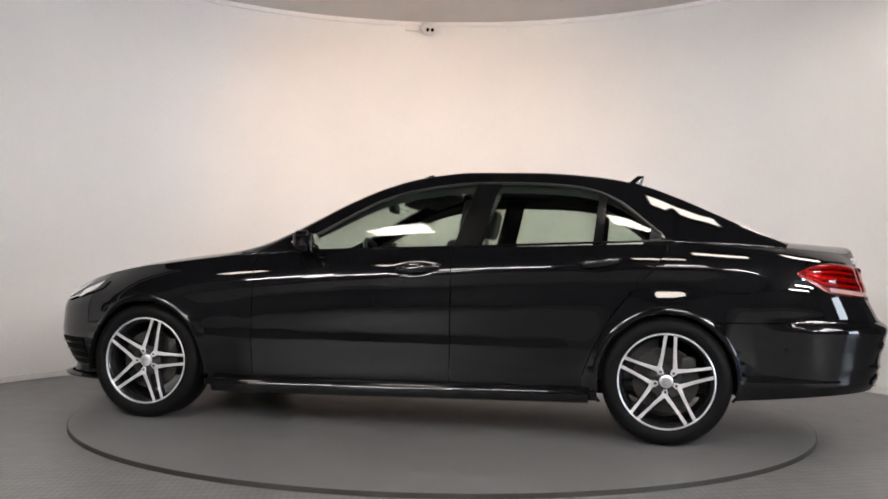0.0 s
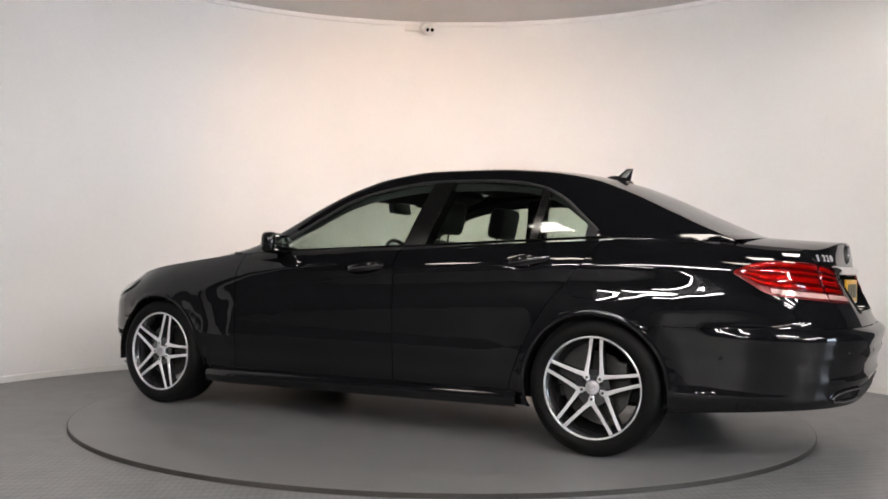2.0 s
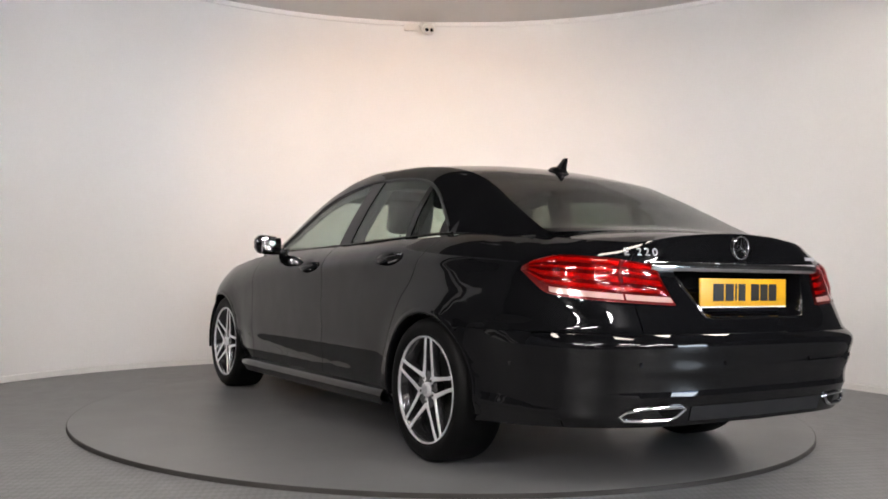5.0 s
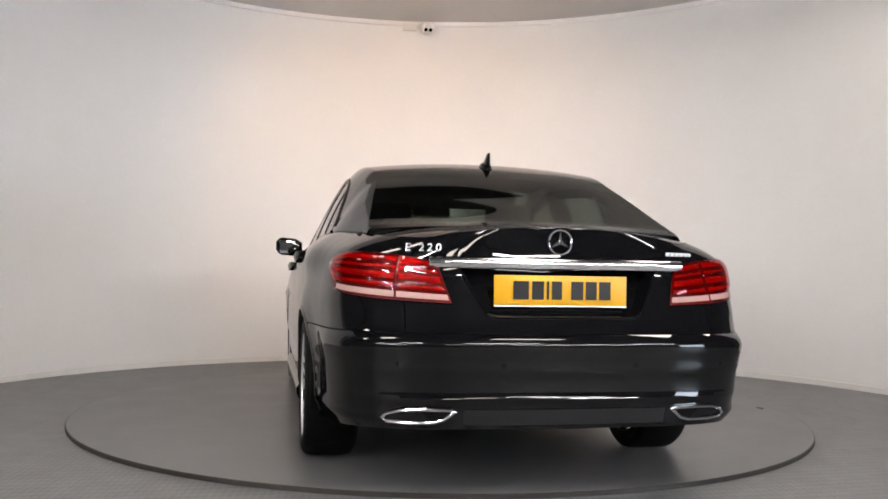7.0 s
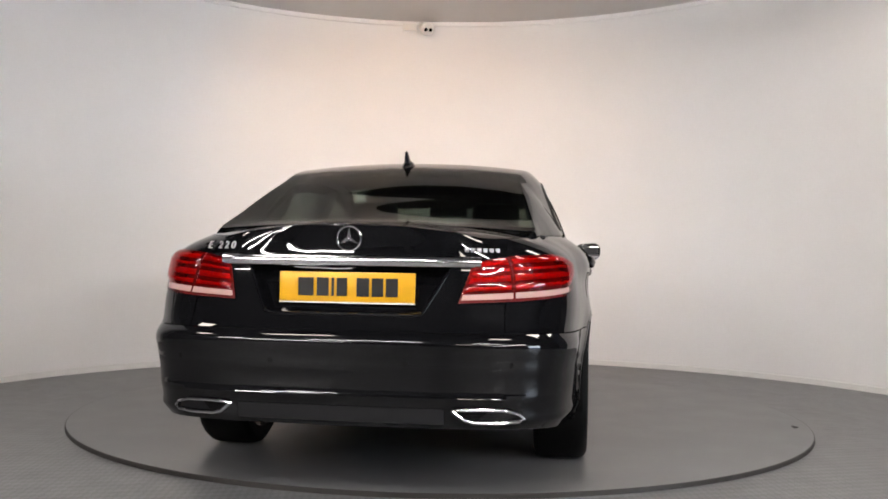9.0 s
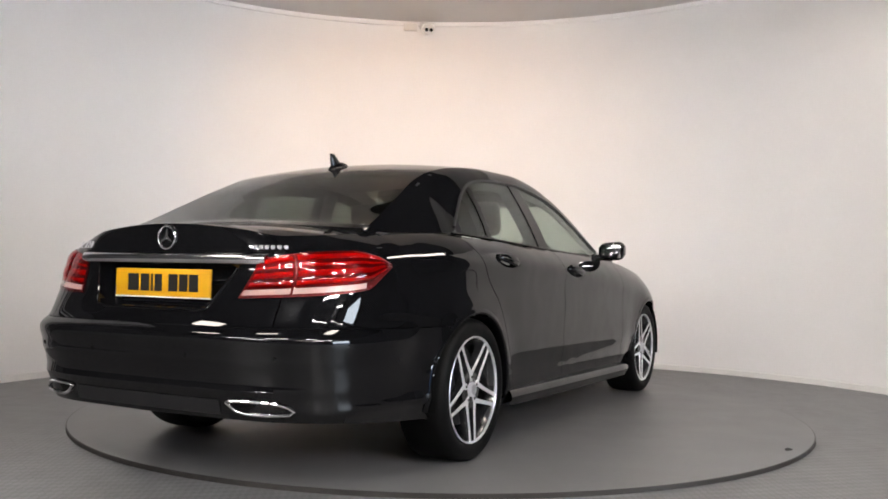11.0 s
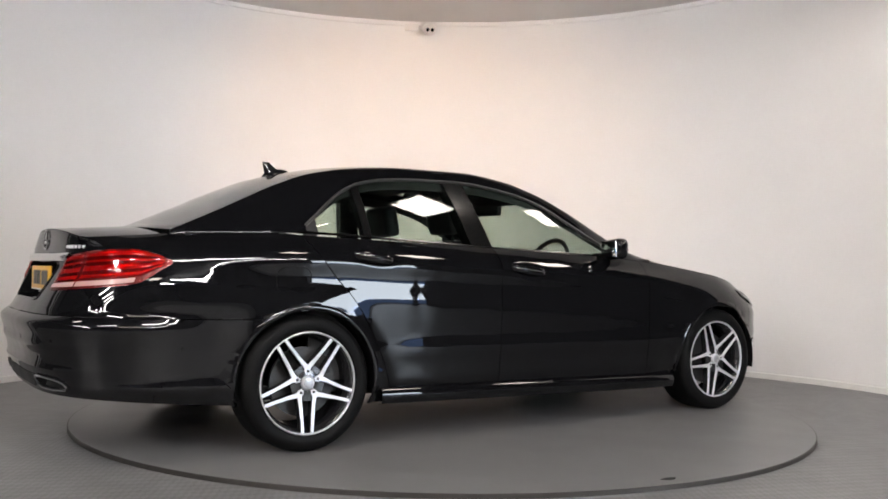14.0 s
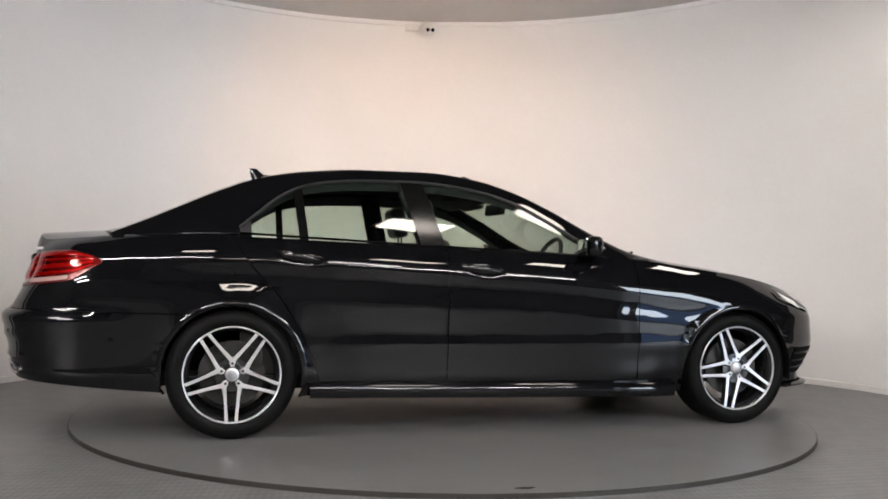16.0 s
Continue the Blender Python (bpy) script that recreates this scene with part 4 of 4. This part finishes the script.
def wheel_meshes():
    out = {}
    # tyre and rim turned about y, outer face towards +y at y = 0
    prof = [(0.243, -0.012), (0.250, 0.002), (0.268, 0.010), (0.292, 0.008), (0.310, -0.002), (0.321, -0.018), (0.325, -0.04), (0.325, -0.19), (0.318, -0.215), (0.29, -0.232), (0.243, -0.225)]
    bm = lathe(prof, 72, "y")
    out["tyre"] = mesh_of("tyre", bm, RUBBER)
    bm = lathe([(0.243, -0.004), (0.2435, 0.001), (0.240, 0.003), (0.2365, 0.001), (0.235, -0.006), (0.238, -0.012)], 72, "y")
    out["rim_lip"] = mesh_of("rim_lip", bm, ALLOY)
    bm = lathe([(0.232, -0.008), (0.222, -0.02), (0.210, -0.08), (0.205, -0.21), (0.238, -0.22), (0.240, -0.01)], 56, "y")
    out["barrel"] = mesh_of("barrel", bm, DARK_ALLOY)
    bm = lathe([(0.0, -0.075), (0.165, -0.075), (0.165, -0.095), (0.0, -0.095)], 48, "y")
    out["brake_disc"] = mesh_of("brake_disc", bm, STEEL)
    bm = lathe([(0.0, 0.002), (0.020, 0.001), (0.031, -0.004), (0.034, -0.012), (0.034, -0.05), (0.0, -0.05)], 32, "y")
    out["hub_cap"] = mesh_of("hub_cap", bm, ALLOY)
    bm = lathe([(0.0, 0.003), (0.017, 0.0025), (0.024, 0.001), (0.024, -0.004), (0.0, -0.004)], 28, "y")
    out["cap_disc"] = mesh_of("cap_disc", bm, CAP)
    bm = lathe([(0.0, -0.018), (0.055, -0.016), (0.070, -0.022), (0.074, -0.06), (0.0, -0.07)], 40, "y")
    out["hub"] = mesh_of("hub", bm, DARK_ALLOY)
    # a pair of bars along +z; bright faces, dark flanks
    bm = bmesh.new()
    for s in (1, -1):
        stations = ((0.034, 0.030, 0.0155, -0.013), (0.066, 0.0385, 0.0118, -0.014), (0.115, 0.0325, 0.0092, -0.011), (0.18, 0.0270, 0.0082, -0.005), (0.232, 0.0240, 0.0090, -0.002))
        rows = []
        for z, x, w, y in stations:
            x = x * s
            rows.append([bm.verts.new(c) for c in ((x - w, y - 0.003, z), (x - w * 0.75, y, z), (x + w * 0.75, y, z), (x + w, y - 0.003, z), (x + w * 1.25, y - 0.04, z), (x - w * 1.25, y - 0.04, z))])
        for a, b in zip(rows, rows[1:]):
            for k in range(6):
                f = bm.faces.new((a[k], a[(k + 1) % 6], b[(k + 1) % 6], b[k]))
                f.material_index = 0 if k < 3 else 1
        bm.faces.new(rows[0][::-1])
        bm.faces.new(rows[-1])
    # web that closes the pair at the hub
    v = [bm.verts.new(c) for c in ((-0.014, -0.0165, 0.03), (0.014, -0.0165, 0.03), (0.022, -0.018, 0.085), (-0.022, -0.018, 0.085))]
    bm.faces.new(v).material_index = 1
    out["spoke"] = mesh_of("spoke", bm, [ALLOY, DARK_ALLOY])
    bm = lathe([(0.0, -0.0135), (0.0065, -0.0135), (0.0075, -0.018), (0.0, -0.018)], 12, "y")
    out["wheel_bolt"] = mesh_of("wheel_bolt", bm, STEEL)
    bm = box(-0.15, -0.08, -0.12, -0.07, 0.03, 0.12, 0.015)
    out["brake_caliper"] = mesh_of("brake_caliper", bm, STEEL)
    return out


def build_wheels(car):
    made = wheel_meshes()

    def sub(name, parent, m=None):
        ob = new(name, made[name])
        ob.parent = parent
        if m is not None:
            ob.matrix_basis = m
        return ob
    for x, track, side, first in ((AXLE, TRACK_F, 1, 75), (-AXLE, TRACK_R, 1, 85), (AXLE, TRACK_F, -1, 41), (-AXLE, TRACK_R, -1, 54)):
        wheel = new("wheel", made["barrel"])
        wheel.parent = car
        wheel.matrix_basis = pose(x, (track - 0.0) * side, HUB_Z, 0, 0, 0 if side > 0 else 180)
        tagged(wheel, "alloy wheel with five bright twin spokes")
        for name in ("tyre", "rim_lip", "brake_disc", "hub_cap", "cap_disc", "hub", "brake_caliper"):
            sub(name, wheel)
        for k in range(5):
            sub("spoke", wheel, pose(0, 0, 0, 0, first - 90 + 72 * k, 0))
            a = radians(first - 90 + 36 + 72 * k)
            sub("wheel_bolt", wheel, pose(0.055 * math.sin(a), 0.003, 0.055 * math.cos(a)))
        # rolled lip of the arch
        rows = []
        for k in range(61):
            a = math.pi * (-0.055 + 1.11 * k / 60)
            ca, sa = math.cos(a), math.sin(a)
            row = []
            for r, dy in ((0.345, -0.05), (0.343, 0.004), (0.345, 0.0125), (0.350, 0.0155), (0.357, 0.0155), (0.366, 0.0130), (0.376, 0.0085), (0.384, 0.0040)):
                px, pz = x + r * ca, HUB_Z + r * sa
                if pz < 0.21:
                    pz = 0.21
                base = body_at(px, pz)
                row.append((px, (base + dy) * side, pz))
            rows.append(row)
        part("arch_lip", sheet(rows), PAINT, car)
        # dark liner of the arch
        ax = x
        rows = []
        for k in range(25):
            a = math.pi * (-0.06 + 1.12 * k / 24)
            rows.append([(ax + 0.346 * math.cos(a), 0.885 * side, HUB_Z + 0.346 * math.sin(a)), (ax + 0.346 * math.cos(a), 0.55 * side, HUB_Z + 0.346 * math.sin(a)), (ax, 0.55 * side, HUB_Z)])
        part("arch_liner", sheet(rows), VOID, car)


def seat(car, x, y):
    def pad(x0, x1, y0, y1, z0, z1, m, bevel):
        return moved(box(x0, x1, y0, y1, z0, z1, bevel, 3), m)
    s = part("front_seat", pad(-0.26, 0.26, -0.25, 0.25, 0.32, 0.52, pose(x, y, 0), 0.06), LEATHER, car, "black leather front seat")
    part("backrest", pad(-0.08, 0.08, -0.24, 0.24, 0.0, 0.58, pose(x - 0.24, y, 0.48, 0, -18, 0), 0.06), LEATHER, s)
    part("headrest", pad(-0.05, 0.05, -0.14, 0.14, 0.0, 0.20, pose(x - 0.43, y, 1.075, 0, -12, 0), 0.045), LEATHER, s)
    for dy in (-0.05, 0.05):
        part("headrest_post", tube([(x - 0.42, y + dy, 1.02), (x - 0.43, y + dy, 1.11)], 0.006, 8), STEEL, s)


def build_interior(car):
    part("cabin_floor", box(-1.95, 1.1, -0.78, 0.78, 0.26, 0.31, 0.01), PLASTIC, car)
    part("bulkhead", box(0.98, 1.04, -0.76, 0.76, 0.28, 0.90, 0.01), PLASTIC, car)
    bm = box(0.55, 1.0, -0.76, 0.76, 0.68, 0.955, 0.05, 3)
    part("dashboard", bm, LEATHER, car)
    for side in (1, -1):
        part("door_lining", box(-1.40, 0.9, min(0.775 * side, 0.80 * side), max(0.775 * side, 0.80 * side), 0.32, 0.955, 0.008), LEATHER, car)
    seat(car, 0.10, 0.37)
    seat(car, 0.10, -0.37)
    part("rear_bench", box(-1.20, -0.72, -0.66, 0.66, 0.34, 0.56, 0.07, 3), LEATHER, car)
    part("rear_backrest", moved(box(-0.09, 0.09, -0.66, 0.66, 0.0, 0.56, 0.06, 3), pose(-1.24, 0, 0.50, 0, -24, 0)), LEATHER, car)
    for y in (-0.42, 0.0, 0.42):
        part("rear_headrest", moved(box(-0.05, 0.05, -0.13, 0.13, 0.0, 0.12 if y else 0.085, 0.04, 3), pose(-1.44, y, 0.985, 0, -16, 0)), LEATHER, car)
    part("parcel_shelf", box(-1.98, -1.42, -0.72, 0.72, 0.98, 1.02, 0.01), LINING, car)
    # steering wheel on the right-hand side
    ring = [(0.185 * math.cos(2 * math.pi * k / 36), 0.185 * math.sin(2 * math.pi * k / 36), 0) for k in range(36)]
    wheel = part("steering_wheel", moved(tube(ring, 0.015, 8, closed=True), pose(0.42, -0.37, 0.90, 0, -65, 0)), LEATHER, car)
    part("steering_boss", moved(box(-0.03, 0.03, -0.17, 0.17, -0.02, 0.02, 0.01), pose(0.42, -0.37, 0.90, 0, -65, 0)), LEATHER, wheel)
    part("windscreen_header", moved(box(-0.11, 0.10, -0.46, 0.46, -0.045, 0.042, 0.012), pose(-0.04, 0, 1.345, 0, 20, 0)), LINING, car)
    for y in (-0.33, 0.33):
        part("sun_visor", moved(box(-0.09, 0.09, -0.20, 0.20, -0.012, 0.012, 0.008), pose(0.10, y, 1.322, 0, 24, 0)), LINING, car)
    part("roof_console", box(-0.12, 0.08, -0.10, 0.10, 1.30, 1.34, 0.015), LINING, car)
    mir = part("rear_view_mirror", moved(box(-0.02, 0.02, -0.125, 0.125, -0.035, 0.035, 0.012), pose(0.22, 0, 1.26, 0, 8, 6)), PLASTIC, car)
    part("mirror_stem", tube([(0.23, 0, 1.28), (0.28, 0, 1.31)], 0.012, 8), PLASTIC, mir)


def front_bits(car):
    # head lamps on the nose's corners and a barred grille
    def lamp_sheet(v0, v1, low, high, out, side):
        rows = []
        for k in range(17):
            t = k / 16
            v = v0 + (v1 - v0) * t
            lo, hi = 0.735 - 0.09 * t ** 0.6, 0.775 - 0.055 * t
            row = []
            for m in range(7):
                z = lo + (hi - lo) * (low + (high - low) * m / 6)
                p = body_point(("f", v), z)
                row.append((p.x + out, (p.y + out) * side, z))
            rows.append(row)
        return sheet(rows)
    for side in (1, -1):
        lamp = part("head_lamp", lamp_sheet(0.36, 0.86, 0.0, 1.0, 0.005, side), TRIM, car, "dark head lamp with bright reflectors")
        part("reflector", lamp_sheet(0.42, 0.60, 0.30, 0.92, 0.008, side), HEADLAMP, lamp)
        part("reflector", lamp_sheet(0.63, 0.83, 0.22, 0.92, 0.008, side), HEADLAMP, lamp)
        part("day_light_bar", lamp_sheet(0.40, 0.84, 0.03, 0.15, 0.008, side), CHROME, lamp)
        # corner intake: flat black sheet for the bumper's shaded opening, with three fins
        def corner(v0, v1, z0, z1, out):
            rows = []
            for k in range(13):
                v = v0 + (v1 - v0) * k / 12
                row = []
                for m in range(5):
                    z = z0 + (z1 - z0) * m / 4
                    p = body_point(("f", v), z)
                    row.append((p.x + out, (p.y + out * 0.6) * side, z))
                rows.append(row)
            return sheet(rows)
        intake = part("front_intake", corner(0.50, 1.0, 0.27, 0.43, 0.004), VOID, car, "dark air intake with black fins")
        for z in (0.30, 0.345, 0.39):
            part("intake_fin", corner(0.51, 0.99, z, z + 0.014, 0.008), TRIM, intake)
    rows = []
    for k in range(17):
        y = 0.36 - 0.72 * k / 16
        v = math.acos(min(1, max(0, (abs(y) / 0.88))) ** (2.7 / 2))
        rows.append([(body_point(("f", v), z).x + 0.006, y, z) for z in (0.47, 0.53, 0.59, 0.65, 0.70)])
    grille = part("grille", sheet(rows), PLASTIC, car, "dark grille with chrome bars")
    for z in (0.53, 0.62):
        pts = []
        for k in range(17):
            y = 0.34 - 0.68 * k / 16
            v = math.acos(min(1, max(0, (abs(y) / 0.88))) ** (2.7 / 2))
            pts.append((body_point(("f", v), z).x + 0.012, y, z))
        part("grille_bar", tube(pts, 0.008, 8), CHROME, grille)
    for y0, y1 in ((-0.05, 0.52), (-0.62, -0.08)):
        pts = [(0.99 - 0.16 * ((y0 + (y1 - y0) * k / 10) / 0.7) ** 2 + 0.015, y0 + (y1 - y0) * k / 10, 0.992 - 0.012 * k / 10) for k in range(11)]
        part("wiper", tube(pts, 0.007, 6), PLASTIC, car)
    rows = []
    for k in range(33):
        v = math.pi / 2 * (0.18 + 0.82 * k / 32)
        p, q = body_point(("f", v), 0.20), body_point(("f", v), 0.18)
        rows.append([(p.x + 0.012, p.y + 0.008, 0.205), (p.x + 0.050, p.y + 0.016, 0.194), (q.x + 0.048, q.y + 0.014, 0.182), (q.x - 0.04, max(q.y - 0.04, 0), 0.180)])
    rows += [[(a, -b, c) for a, b, c in r] for r in rows[-2::-1]]
    part("front_splitter", sheet(rows), PAINT, car)


def build_car():
    car = tagged(new("car"), "glossy black four-door saloon car parked on the turntable", "car")
    build_body(car)
    front = [i for i in range(0, len(SKIN)) if SKIN[i][-1].x > 0.93]
    rear = [i for i in range(0, len(SKIN)) if SKIN[i][-1].x < -1.93]
    deck_sheet(car, "bonnet", front)
    deck_sheet(car, "boot_top", rear)
    build_cabin(car)
    build_interior(car)
    build_tail_lamps(car)
    rear_bits(car)
    front_bits(car)
    build_antenna(car)
    for side in (1, -1):
        build_mirror(car, side)
        for x0, x1, z0, z1 in HANDLES:
            build_handle(car, x0, x1, z0, z1, side)
        build_sill(car, side)
    build_wheels(car)
    return car


build_room()
build_lights()
build_security_camera()
turntable = build_turntable()
car = build_car()


def motions():
    """The platform turns, and the car with it, off its centre by a hand's width."""
    turns = ((0.0, 168.93), (0.5, 164.3), (1.0, 159.63), (1.5, 155.0), (2.0, 150.42), (2.5, 145.75), (3.0, 141.1), (3.5, 136.47), (4.0, 131.76), (4.6, 125.9), (5.2, 119.9), (5.8, 113.6),
             (6.3, 108.38), (7.0, 101.35), (7.5, 96.54), (8.0, 91.64), (8.5, 86.68), (9.0, 81.73), (9.6, 75.75), (10.2, 69.7), (10.8, 63.7), (11.3, 58.82), (12.0, 52.08), (12.5, 47.28),
             (13.0, 42.5), (13.5, 37.77), (14.0, 33.1), (14.5, 28.43), (15.0, 23.8), (15.5, 19.3), (16.0, 14.94))
    walk(turntable, [(t, pose(0, 0, 0, 0, 0, a)) for t, a in turns])
    off = Vector((0.112, 0.019, 0))
    walk(car, [(t, pose(*(Matrix.Rotation(radians(a), 3, "Z") @ off), 0, 0, a)) for t, a in turns])


motions()
